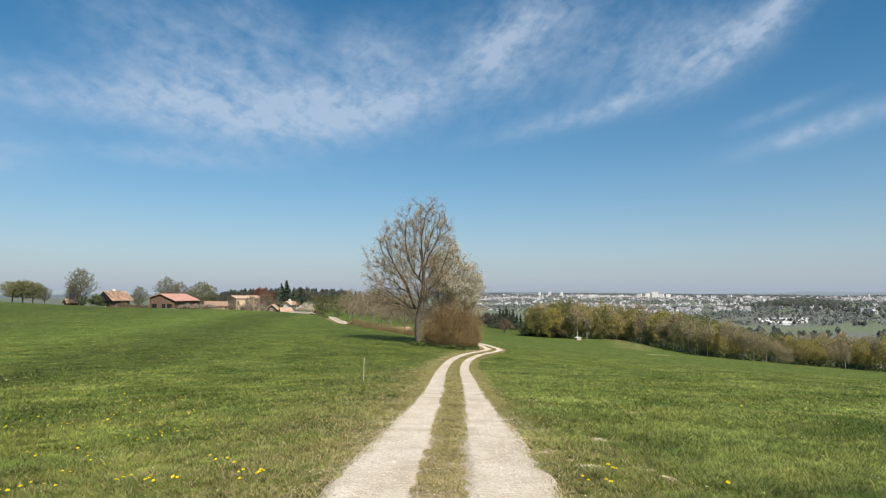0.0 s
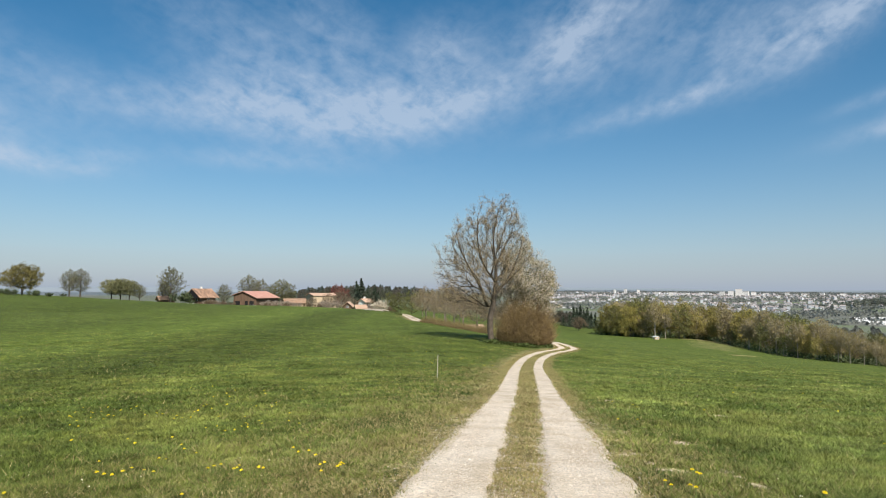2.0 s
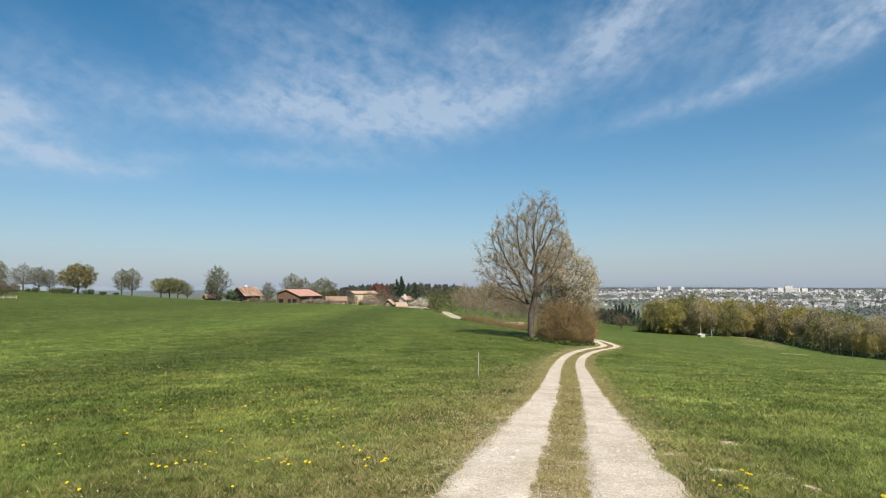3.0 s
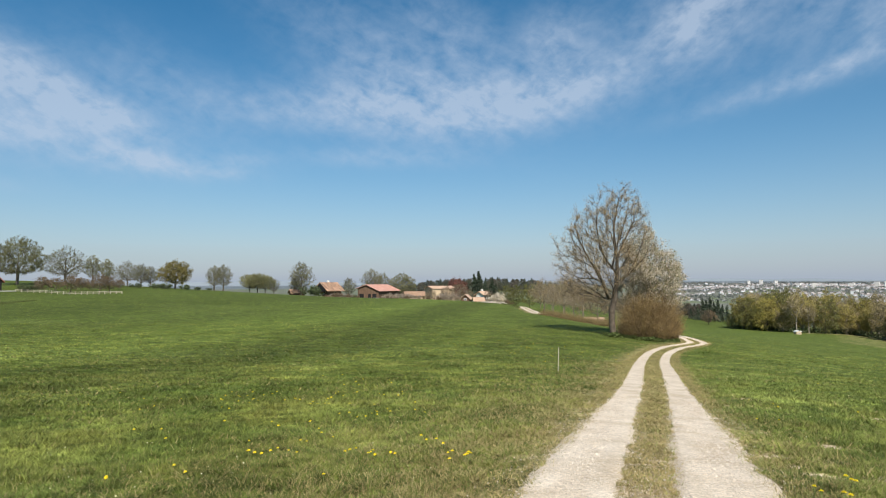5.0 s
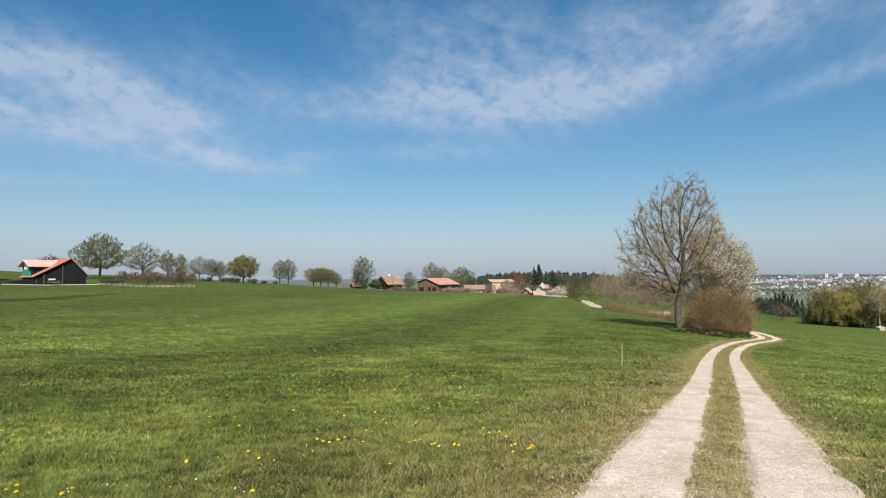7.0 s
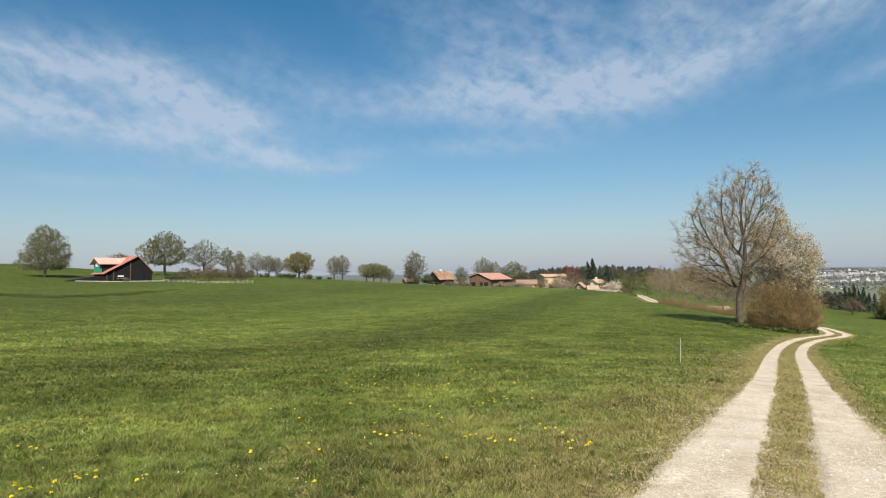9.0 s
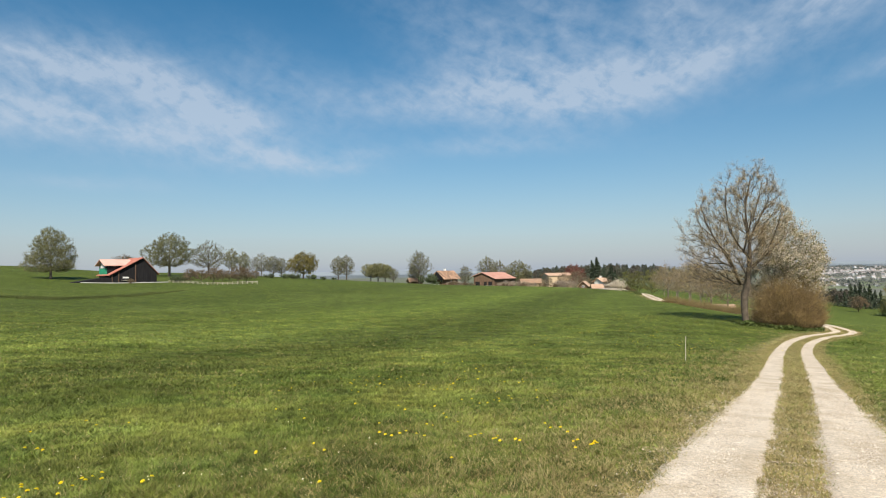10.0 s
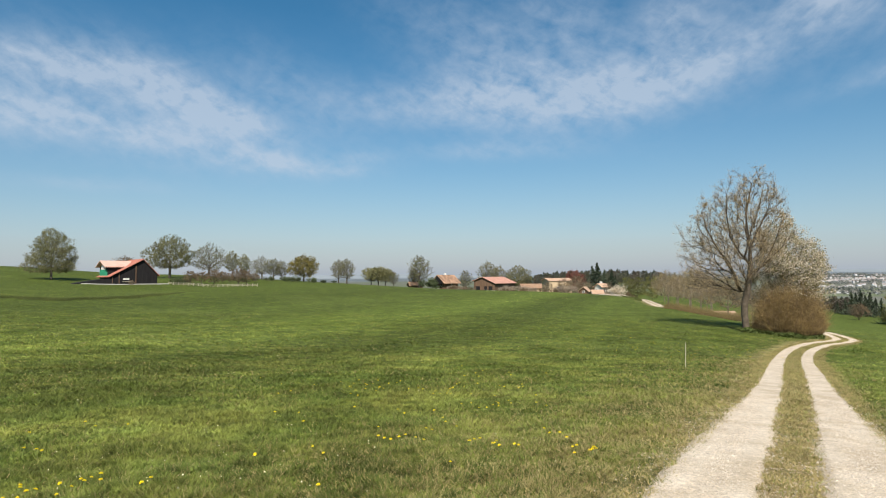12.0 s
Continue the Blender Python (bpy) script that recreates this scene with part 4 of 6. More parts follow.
def build_grass():
    """Blades over the near meadow, thinner and larger farther out; straw-coloured by the road."""
    rng = np.random.default_rng(11)
    green, other, dry, specks = [], [], [], []
    for r0, r1, count, tall, wide in ((0.5, 4.8, 60000, 0.05, 0.0045), (4.4, 9.5, 640000, 0.062, 0.0042), (7.5, 17, 560000, 0.066, 0.0066), (13, 34, 430000, 0.070, 0.0135), (28, 75, 260000, 0.064, 0.025), (62, 200, 130000, 0.065, 0.036)):
        r = np.sqrt(rng.uniform(r0 ** 2, r1 ** 2, count))
        b = np.radians(rng.uniform(-68, 40, count) if r0 > 1 else rng.uniform(-180, 180, count))
        x, y = r * np.sin(b), r * np.cos(b)
        dist, side = off_road(x, y)
        ragged = 0.09 * (vnoise(x, y, 0.18, 4) - 0.5) + 0.13 * (vnoise(x, y, 0.7, 5) - 0.5)
        rut = (dist > 0.25 + 1.1 * ragged) & (dist < 1.02 + 0.04 * np.clip((13 - y) / 8, 0, 1) + 2.0 * ragged)
        grain = 0.5 * (r0 + r1)
        clump, patch, broad = vnoise(x, y, 0.10 + 0.011 * grain, 1), vnoise(x, y, 0.5 + 0.035 * grain, 2), vnoise(x, y, 4.0, 3)
        lush = 0.55 * clump + 0.3 * patch + 0.15 * broad
        chance = np.clip(2.0 * (lush - 0.12), 0.75, 1) * np.where(dist < 0.4, 0.8, np.clip(0.25 + 0.75 * (dist - 1.0) / 0.7 + 0.8 * (patch - 0.5), 0.12, 1)) * np.clip((r1 - r) / (0.3 * r1), 0, 1)
        for pb, pd, pw in BARE:
            c = at(pb, pd)
            chance = chance * (1 - 0.95 * np.exp(-((x - c.x) ** 2 + (y - c.y) ** 2) / pw ** 2))
        keep = ~rut & (rng.random(count) < chance)
        x, y, dist, side, lush = x[keep], y[keep], dist[keep], side[keep], lush[keep]
        n = len(x)
        h = tall * rng.uniform(0.5, 1.3, n) * np.clip(-0.40 + 2.7 * lush, 0.5, 1.6) * np.where(dist < 0.5, 0.45, np.where(dist < 1.5, 0.72, 1.0))
        z = heights(x, y) - 0.01
        t = rng.uniform(0, 2 * np.pi, n)
        w = wide * rng.uniform(0.7, 1.4, n)
        dirs = np.stack([np.cos(t) * w, np.sin(t) * w, np.zeros(n)], 1)
        lean = np.stack([rng.normal(0, 0.72, n) * h, rng.normal(0, 0.72, n) * h, h * rng.uniform(0.55, 1.0, n)], 1)
        c = np.stack([x, y, z], 1)
        tri = np.stack([c - dirs, c + dirs, c + lean], 1)
        worn = np.exp(-(dist / np.where(side > 0, 1.35 + 0.5 * np.clip((16 - y) / 8, 0, 1), 3.0)) ** 2)
        is_dry = rng.random(n) < np.clip(0.03 + 0.62 * worn + 0.5 * worn * (vnoise(x, y, 0.7, 7) - 0.5) + 0.10 * (vnoise(x, y, 2.2, 6) - 0.5) + 0.2 * (dist < 0.45), 0.015, 0.88)
        green.append(tri[~is_dry & (side < 0)])
        other.append(tri[~is_dry & (side >= 0)])
        dry.append(tri[is_dry])
        few = (rng.random(n) < 0.0012 * np.clip((9 / np.hypot(x, y)) ** 1.5, 0.05, 1)) & (dist > 2)
        specks.append(np.stack([x, y, z + h * 0.9], 1)[few])
    # short turf on the strip between the wheels and along both edges
    n = 220000
    k = rng.integers(np.searchsorted(LINE[:, 1], 3.0), np.searchsorted(LINE[:, 1], 40), n)
    k = (k * rng.random(n) ** 0.6).astype(int) + int(np.searchsorted(LINE[:, 1], 3.0) * 1)
    k = np.clip(k, 0, len(LINE) - 1)
    edge = rng.random(n) < 0.38
    off = np.where(edge, np.where(rng.random(n) < 0.5, -1, 1) * (0.95 + np.abs(rng.normal(0, 0.20, n))), rng.normal(0, 0.15, n))
    x, y = LINE[k, 0] + SIDE[k, 0] * off + rng.normal(0, 0.03, n), LINE[k, 1] + SIDE[k, 1] * off + rng.uniform(-0.1, 0.1, n)
    keep = (rng.random(n) < np.clip(1.8 * vnoise(x, y, 0.2, 31) * (0.4 + vnoise(x, y, 0.8, 32)), 0, 1)) & (edge | (np.abs(off) < 0.30))
    x, y = x[keep], y[keep]
    n = len(x)
    h = rng.uniform(0.012, 0.045, n) * np.clip(y / 10, 1, 1.6)
    t = rng.uniform(0, 6.283, n)
    w = np.stack([np.cos(t), np.sin(t), 0 * t], 1) * (0.0030 * np.clip(y / 6, 1, 4))[:, None]
    c = np.stack([x, y, heights(x, y) - 0.006], 1)
    tri = np.stack([c - w, c + w, c + np.stack([rng.normal(0, 0.9, n) * h, rng.normal(0, 0.9, n) * h, h], 1)], 1)
    is_dry = rng.random(n) < 0.72
    green.append(tri[~is_dry])
    dry.append(tri[is_dry])
    for name, sets, mat, label in (("grass", green, "grass", "short green spring meadow grass"), ("lush_grass", other, "field_grass", "bright green grass of the field beyond the track"), ("dry_grass", dry, "dry", "straw-coloured dry grass along the track")):
        v = np.concatenate(sets).reshape(-1, 3)
        ob = new(name, mesh_from(name, v, np.arange(len(v)).reshape(-1, 3), (M[mat],)))
        tagged(ob, label, "grass", kind="stuff")
    c = np.concatenate(specks)
    far = np.hypot(c[:, 0], c[:, 1])[:, None]
    v, f = flakes(rng, c, 0.010, 0.0)
    v = c.repeat(4, 0) + (v - c.repeat(4, 0)) * np.repeat(np.clip(far / 14, 0.8, 1.8), 4, 0)
    tagged(new("meadow_flowers", mesh_from("meadow_flowers", v, f, (M["daisy"],))), "tiny pale yellow and white flowers strewn over the meadow", "flowers", kind="stuff")


build_grass()

# ---- the lone tree group by the track ----
def foot(bearing, distance, turn=0.0, scale=1.0, sink=0.0):
    return Matrix.Translation(at(bearing, distance, -sink)) @ Matrix.Rotation(radians(turn), 4, "Z") @ Matrix.Scale(scale, 4)


tree("budding_tree", foot(-2.1, 62, 0, 1.476), "tall slender tree with bare limbs and pale opening buds", 21, 9.8,
     [(0.26, -0.17, 0, 0.15), (0.36, -0.14, 0, 0.235), (0.47, -0.10, 0, 0.265), (0.60, -0.045, 0, 0.275), (0.72, -0.01, 0, 0.265), (0.82, 0.02, 0, 0.225), (0.90, 0.05, 0, 0.165), (1.0, 0.07, 0, 0.045)],
     M["bark"], M["bud"], 38000, 0.06, 0.022, tips=1000, twigs=7, twig=0.040, girth=0.0200, reach=0.40, least=0.0065,
     axis=[(0, 0, -0.03), (-0.006, 0, 0.05), (-0.010, 0, 0.11), (-0.008, 0, 0.18), (0.010, 0, 0.25), (0.022, 0, 0.33), (0.030, 0, 0.42), (0.030, 0.01, 0.52), (0.012, 0.01, 0.62), (0.018, 0, 0.76), (0.05, 0, 0.92)],
     limbs=[[(-0.030, -0.01, 0.25), (-0.060, -0.02, 0.355), (-0.110, -0.03, 0.45), (-0.165, -0.03, 0.545), (-0.215, -0.02, 0.65), (-0.240, 0, 0.75)],
            [(-0.120, 0.02, 0.385), (-0.205, 0.04, 0.385), (-0.290, 0.05, 0.42)], [(0.070, 0.02, 0.615), (0.115, 0.03, 0.71), (0.180, 0.04, 0.775), (0.235, 0.03, 0.82)],
            [(-0.025, -0.03, 0.49), (-0.075, -0.05, 0.58), (-0.092, -0.06, 0.72), (-0.090, -0.05, 0.86)], [(0.055, -0.04, 0.64), (0.090, -0.05, 0.78), (0.125, -0.04, 0.93)],
            [(0.030, 0.07, 0.44), (0.020, 0.14, 0.56), (-0.010, 0.18, 0.70)], [(0.000, -0.08, 0.45), (0.030, -0.15, 0.57), (0.020, -0.18, 0.70)]])
tree("blossom_tree", foot(0.95, 66.5, 0, 1.46), "small fruit tree covered with white blossom", 8, 7.5,
     [(0.20, 0, 0, 0.14), (0.32, 0.03, 0, 0.25), (0.48, 0.05, 0, 0.275), (0.64, 0.03, 0, 0.26), (0.80, -0.02, 0, 0.19), (0.92, -0.05, 0, 0.12), (1.0, -0.05, 0, 0.04)],
     M["bark"], M["blossom"], 32000, 0.10, 0.031, tips=620, twigs=4, twig=0.05, girth=0.02, reach=0.4, least=0.006, crown_name="blossom", second=("leaf_crown", M["young_leaf"], 16000, 0.036))


def willow_bush(name, m, label, wide, tall, stems, seed, stem_mat, tip_mat, group=""):
    """A shrub of many thin shoots that fan out from the ground."""
    rng = random.Random(seed)
    ob = thing(name, m, label, "bush", group)
    for piece, mat, share, lo in (("bush_base", stem_mat, 0.45, 0.0), ("shoot_crown", tip_mat, 0.55, 0.35)):
        wood = Wood()
        for k in range(int(stems * share)):
            a, q = rng.random() * 6.28, math.sqrt(rng.random())
            base = Vector((math.cos(a) * q * wide * 0.75, math.sin(a) * q * wide * 0.75, -0.05))
            out = Vector((math.cos(a), math.sin(a), 0)) * q * rng.uniform(0.3, 1.2) + Vector((rng.gauss(0, 0.26), rng.gauss(0, 0.26), 0))
            h = tall * max(0.12, 1 - 0.80 * q ** 2.2) * rng.uniform(0.50, 1.10) * (1 + 0.12 * math.sin(3 * a + 1) + 0.08 * math.sin(7 * a))
            pts = []
            for i in range(5):
                f = lo + (1 - lo) * i / 4
                pts.append(base + Vector((out.x * f * f * h * 0.5, out.y * f * f * h * 0.5, h * f)) + Vector((rng.gauss(0, 0.03), rng.gauss(0, 0.03), 0)) * (tall / 2.5))
            r = 0.0085 * tall / 2.5
            wood.tube(pts, [r, r * 0.85, r * 0.7, r * 0.5, r * 0.25], 3)
            for s in range(6):
                i = rng.randint(1, 4)
                e = pts[i] + Vector((rng.gauss(0, 0.20), rng.gauss(0, 0.20), rng.uniform(0.05, 0.32))) * (tall / 2.5)
                wood.twig(pts[i], e, r * 0.42)
        part(piece, wood.mesh(piece, mat), None, ob)
    return ob


willow_bush("willow_bush", foot(0.94, 63.4), "dense leafless willow bush with reddish-brown shoots", 3.35, 4.25, 6400, 4, M["willow"], M["willow_tip"])


def build_weeds():
    """Low green weeds round the foot of the tree and along the front of the bush."""
    rng = np.random.default_rng(37)
    n = 5200
    f = rng.random(n)
    b = np.where(f < 0.35, -2.05 + rng.normal(0, 0.42, n), rng.uniform(-1.6, 3.4, n))
    d = np.where(f < 0.35, 61.6 + rng.normal(0, 0.5, n), 60.6 + 0.35 * (b - 0.9) ** 2 + rng.normal(0, 0.22, n))
    x, y = d * np.sin(np.radians(b)), d * np.cos(np.radians(b))
    tall = 0.36 * rng.random(n) ** 1.6 * (0.35 + 1.2 * vnoise(x, y, 0.7, 15)) * np.where(f < 0.35, np.exp(-((b + 2.05) / 0.7) ** 2), 0.75)
    v, q = flakes(rng, np.stack([x, y, heights(x, y) + tall], 1), 0.085)
    tagged(new("weeds", mesh_from("weeds", v, q, (M["weed"],))), "low green weeds round the tree foot and bush", "weeds", kind="stuff")


build_weeds()


def shrub(name, m, label, wide, tall, seed, stem_mat, leaf_mat, leaves, size, group=""):
    """A low shrub: short forking stems and a crown of small leaves."""
    rng, nrng = random.Random(seed), np.random.default_rng(seed)
    ob = thing(name, m, label, "bush", group)
    wood, tips = Wood(), []
    for k in range(14):
        a, q = rng.random() * 6.28, math.sqrt(rng.random()) * wide * 0.5
        p = Vector((math.cos(a) * q, math.sin(a) * q, -0.1))
        d = Vector((math.cos(a) * 0.5, math.sin(a) * 0.5, 1)).normalized()
        grow(rng, wood, tips, p, d, tall * rng.uniform(0.5, 0.75), 0.03 * tall / 3, 0,
             dict(levels=2, wobble=[0.15, 0.2, 0.25], lift=[0.05] * 3, taper=[0.4] * 3, count=[6, 4], start=[0.2, 0.2], angle=[40, 45], ratio=[0.5, 0.5],
                  fall=[0.2, 0.2], thin=[0.5, 0.5], least=0.006))
    part("bush_base", wood.mesh("bush_base", stem_mat), None, ob)
    v, f = leaves_on(nrng, tips, leaves, 0.10 * tall / 2, size)
    part("crown", mesh_from("crown", v, f, (leaf_mat,)), None, ob)
    return ob


# brown hedge along the track behind the tree, and the bare trees over it
hedge_bush = willow_bush("hedge_bush", foot(-2.6, 88), "leafless brown hedge bush beside the track", 1.7, 1.35, 800, 9, M["hedge"], M["hedge"], "hedge along the track")
for k in range(1, 15):
    f = k / 14
    copy_thing(hedge_bush, foot(-2.6 - 5.6 * f, 88 + 19 * f, 47 * k, 0.88 + 0.22 * math.sin(k * 2.1)))
TAWNY = [(0.22, 0, 0, 0.16), (0.36, 0, 0, 0.36), (0.55, 0.01, 0, 0.44), (0.75, 0, 0, 0.38), (0.90, 0, 0, 0.22), (1.0, 0, 0, 0.06)]
shrub_tree = tree("tawny_tree", foot(-4.7, 106), "bare tawny tree with a pale stem behind the hedge", 31, 7.2, TAWNY, M["pale_bark"], M["tawny_bud"], 3600, 0.20, 0.045, group="bare trees behind the hedge", tips=420, girth=0.02, least=0.014, twig=0.05)
for k, (b, d, s) in enumerate([(-8.1, 128, 0.95), (-6.3, 124, 1.08), (-3.4, 106, 0.95), (-5.5, 134, 1.15), (-7.3, 142, 0.85), (-1.6, 112, 0.72)]):
    copy_thing(shrub_tree, foot(b, d, 70 * k, s))

stake = thing("marker_stake", foot(-7.08, 24.6, 0, 1.2), "thin pale wooden stake standing in the meadow edge", "stake")
bm = bmesh.new()
bmesh.ops.create_cone(bm, cap_ends=True, segments=8, radius1=0.012, radius2=0.010, depth=0.80, matrix=Matrix.Translation((0, 0, 0.33)) @ Matrix.Rotation(0.03, 4, "Y"))
part("stick", bm, M["stake"], stake)
bm = bmesh.new()
bmesh.ops.create_cone(bm, cap_ends=True, segments=8, radius1=0.010, radius2=0.003, depth=0.03, matrix=Matrix.Translation((0.012, 0, 0.743)))
part("tip", bm, M["stake"], stake)

# ---- trees on the rise ----
lone = tree("lone_broad_tree", foot(-60.2, 225, 0, 0.965), "large solitary tree with a wide domed crown just budding", 3, 16.4, DOME, M["far_bark"], M["oak_leaf"], 46000, 0.24, 0.085, tips=1500, girth=0.022, least=0.03, twig=0.028)
oak_a = tree("budding_oak", foot(-51.7, 250), "round-crowned oak with thin budding leaves", 14, 15.8, OAK, M["far_bark"], M["oak_leaf"], 36000, 0.22, 0.09, group="oaks on the rise", tips=900, least=0.035, twig=0.03)
oak_b = tree("bare_oak", foot(-48.6, 258), "bare spreading oak on the rise", 17, 13.4, OAK, M["far_bark"], M["oak_leaf"], 7500, 0.16, 0.09, group="oaks on the rise", tips=900, least=0.033, twig=0.03)
oval = tree("upright_bare_tree", foot(-30.15, 268), "upright half-bare tree with an oval crown", 19, 13.8, OVAL, M["far_bark"], M["oak_leaf"], 5000, 0.16, 0.11, group="trees on the brow", tips=800, least=0.033, twig=0.032, reach=0.5)
slim = tree("slender_tree", foot(-46.7, 262), "slender half-bare tree in the row", 23, 10.8, SLIM, M["far_bark"], M["oak_leaf"], 3500, 0.16, 0.11, group="oaks on the rise", tips=420, least=0.033, girth=0.018, twig=0.035)
rounded = tree("ochre_round_tree", foot(-40.6, 252), "dense round tree with ochre-green young leaves", 41, 10.4, ROUND, M["far_bark"], M["round_leaf"], 11000, 0.3, 0.15, tips=480, least=0.03, twig=0.035)
flat_tree = tree("flat_topped_tree", foot(-33.9, 285), "low tree with a flat dense crown", 43, 8.2, FLAT, M["far_bark"], M["oak_leaf"], 5200, 0.3, 0.15, group="trees on the brow", tips=400, least=0.03, twig=0.035)
for ob, b, d, turn, s in ((slim, -45.7, 285, 60, 0.95), (oak_b, -44.2, 258, 80, 0.70), (oval, -43.2, 258, 200, 0.62), (oval, -42.5, 262, 20, 0.58), (oval, -37.5, 280, 120, 0.74), (oval, -36.75, 276, 300, 0.78),
                         (flat_tree, -34.55, 290, 130, 0.95), (flat_tree, -33.25, 283, 250, 0.92), (oval, -32.5, 300, 30, 0.52), (oval, -30.6, 274, 20, 0.62),
                         (oval, -25.9, 318, 10, 0.74), (oval, -23.85, 352, 90, 1.2), (oval, -22.85, 350, 210, 1.04), (oak_a, -21.05, 352, 40, 0.93)):
    copy_thing(ob, foot(b, d, turn, s))
brow_shrub = shrub("field_shrub", foot(-41.4, 240), "round dark-green shrub on the field edge", 3.0, 2.6, 5, M["far_bark"], M["shrub_leaf"], 1500, 0.12, "shrubs on the rise")
for b, d, s, t in ((-42.2, 242, 0.9, 20), (-39.9, 240, 0.9, 80), (-43.6, 236, 0.8, 130), (-51.3, 205, 0.9, 50), (-50.6, 208, 0.7, 10), (-29.4, 264, 2.0, 75), (-25.6, 300, 0.9, 35), (-28.6, 296, 0.8, 5), (-38.9, 246, 0.6, 44), (-37.9, 262, 0.5, 4)):
    copy_thing(brow_shrub, foot(b, d, t, s))
orchard = tree("orchard_tree", foot(-48.2, 190), "small reddish fruit tree in the fenced orchard", 51, 4.4, ROUND, M["far_bark"], M["orchard_bud"], 2200, 0.17, 0.095, group="orchard trees", tips=180, least=0.02)
for b, d, s, t in ((-50.1, 196, 0.9, 30), (-49.2, 200, 0.8, 130), (-47.5, 205, 0.8, 230), (-46.2, 188, 1.05, 80), (-45.5, 192, 0.95, 180), (-46.9, 208, 0.7, 280), (-44.8, 214, 0.7, 20), (-54.6, 190, 0.36, 60), (-55.1, 236, 1.75, 60), (-54.2, 240, 1.6, 160)):
    copy_thing(orchard, foot(b, d, t, s))

# ---- dark barn with its fence ----
def toward(bearing, distance, turn):
    """A house's frame: x to the right, y away from the standpoint, then turned."""
    return Matrix.Translation(at(bearing, distance)) @ Matrix.Rotation(radians(-bearing + turn), 4, "Z")


def roof_slab(x0, z0, x1, z1, y0, y1, thick=0.18):
    """A sloping roof plane between two heights, from y0 to y1."""
    bm = bmesh.new()
    for y in (y0, y1):
        for x, z in ((x0, z0), (x1, z1), (x1, z1 + thick), (x0, z0 + thick)):
            bm.verts.new((x, y, z))
    bm.verts.ensure_lookup_table()
    v = bm.verts
    for q in ((0, 1, 2, 3), (7, 6, 5, 4), (0, 4, 5, 1), (1, 5, 6, 2), (2, 6, 7, 3), (3, 7, 4, 0)):
        bm.faces.new([v[i] for i in q])
    bmesh.ops.recalc_face_normals(bm, faces=bm.faces)
    return bm


barn = thing("dark_barn", toward(-54.35, 205, 18), "black timber barn with a red roof and a wide dormer", "barn")
part("wall", prism([(-6.4, -0.5), (6.4, -0.5), (6.4, 2.9), (2.3, 7.3), (-6.4, 2.5)], 11), M["black_wood"], barn, "black board wall")
part("roof", roof_slab(-7.1, 2.15, 2.3, 7.35, -0.6, 11.5), M["roof_red"], barn, "red roof")
part("roof", roof_slab(2.3, 7.35, 7.0, 2.3, -0.6, 11.5), M["roof_red"], barn, "red roof")
dormer = part("dormer", boxes((-6.5, 3.0, 1.0, 0.6, 10.4, 5.2)), M["black_wood"], barn, "dark dormer body")
bm = bmesh.new()
for x in (-7.6, 0.9):
    for y, z in ((2.3, 5.05), (6.7, 6.85), (11.0, 5.05), (11.0, 5.3), (6.7, 7.1), (2.3, 5.3)):
        bm.verts.new((x, y, z))
bm.verts.ensure_lookup_table()
for q in [(0, 1, 4, 5), (1, 2, 3, 4)]:
    bm.faces.new([bm.verts[i] for i in q])
    bm.faces.new([bm.verts[i + 6] for i in q[::-1]])
for a, b in ((0, 1), (1, 2), (2, 3), (3, 4), (4, 5), (5, 0)):
    bm.faces.new([bm.verts[i] for i in (a, a + 6, b + 6, b)])
bmesh.ops.recalc_face_normals(bm, faces=bm.faces)
part("dormer_roof", bm, M["roof_pale"], dormer, "pale pink dormer roof")
part("net", boxes((-6.6, 3.2, 2.4, -6.5, 10.2, 4.4)), M["green_net"], dormer, "green wind net")
part("gable_board", boxes((-6.65, 4.6, 4.4, -6.5, 8.8, 5.9)), M["white_paint"], dormer, "pale gable boards")
part("sign_board", boxes((-3.2, -0.12, 1.35, -1.5, 0.0, 1.8)), M["white_paint"], barn, "pale board on the wall")
part("ledge", boxes((-3.5, -0.5, 0.75, -0.8, 0.0, 0.87)), M["rail"], barn, "weathered plank ledge")
for x in (-6.2, -4.4, 0.2):
    part("post", boxes((x, -0.16, -0.4, x + 0.22, -0.01, 2.3 + 0.5 * (x + 6.2))), M["brown_wood"], barn)
part("door", boxes((2.2, -0.1, 0, 4.6, 0.0, 2.6)), M["black_wood"], barn, "dark barn door")
ramp = thing("barn_ramp", toward(-57.3, 202, 12), "low dark earth ramp beside the barn", "ramp")
part("mound", prism([(-6, -0.4), (5, -0.4), (5, 1.5), (3, 1.5), (-6, 0.1)], 7), M["black_wood"], ramp)


def fence(name, label, places, posts_each):
    ob = thing(name, Matrix.Identity(4), label, "fence")
    for (b0, d0), (b1, d1) in zip(places, places[1:]):
        ends = []
        for k in range(posts_each + 1):
            f = k / posts_each
            p = at(b0 + (b1 - b0) * f, d0 + (d1 - d0) * f)
            ends.append(p)
            part("post", boxes((p.x - 0.06, p.y - 0.06, p.z - 0.3, p.x + 0.06, p.y + 0.06, p.z + 0.8)), M["rail"], ob)
        for a, b in zip(ends, ends[1:]):
            for z in (0.30, 0.62):
                w = Wood()
                w.tube([a + Vector((0, 0, z)), b + Vector((0, 0, z))], [0.065, 0.065], 4)
                part("rail", w.mesh("rail", M["rail"]), None, ob)


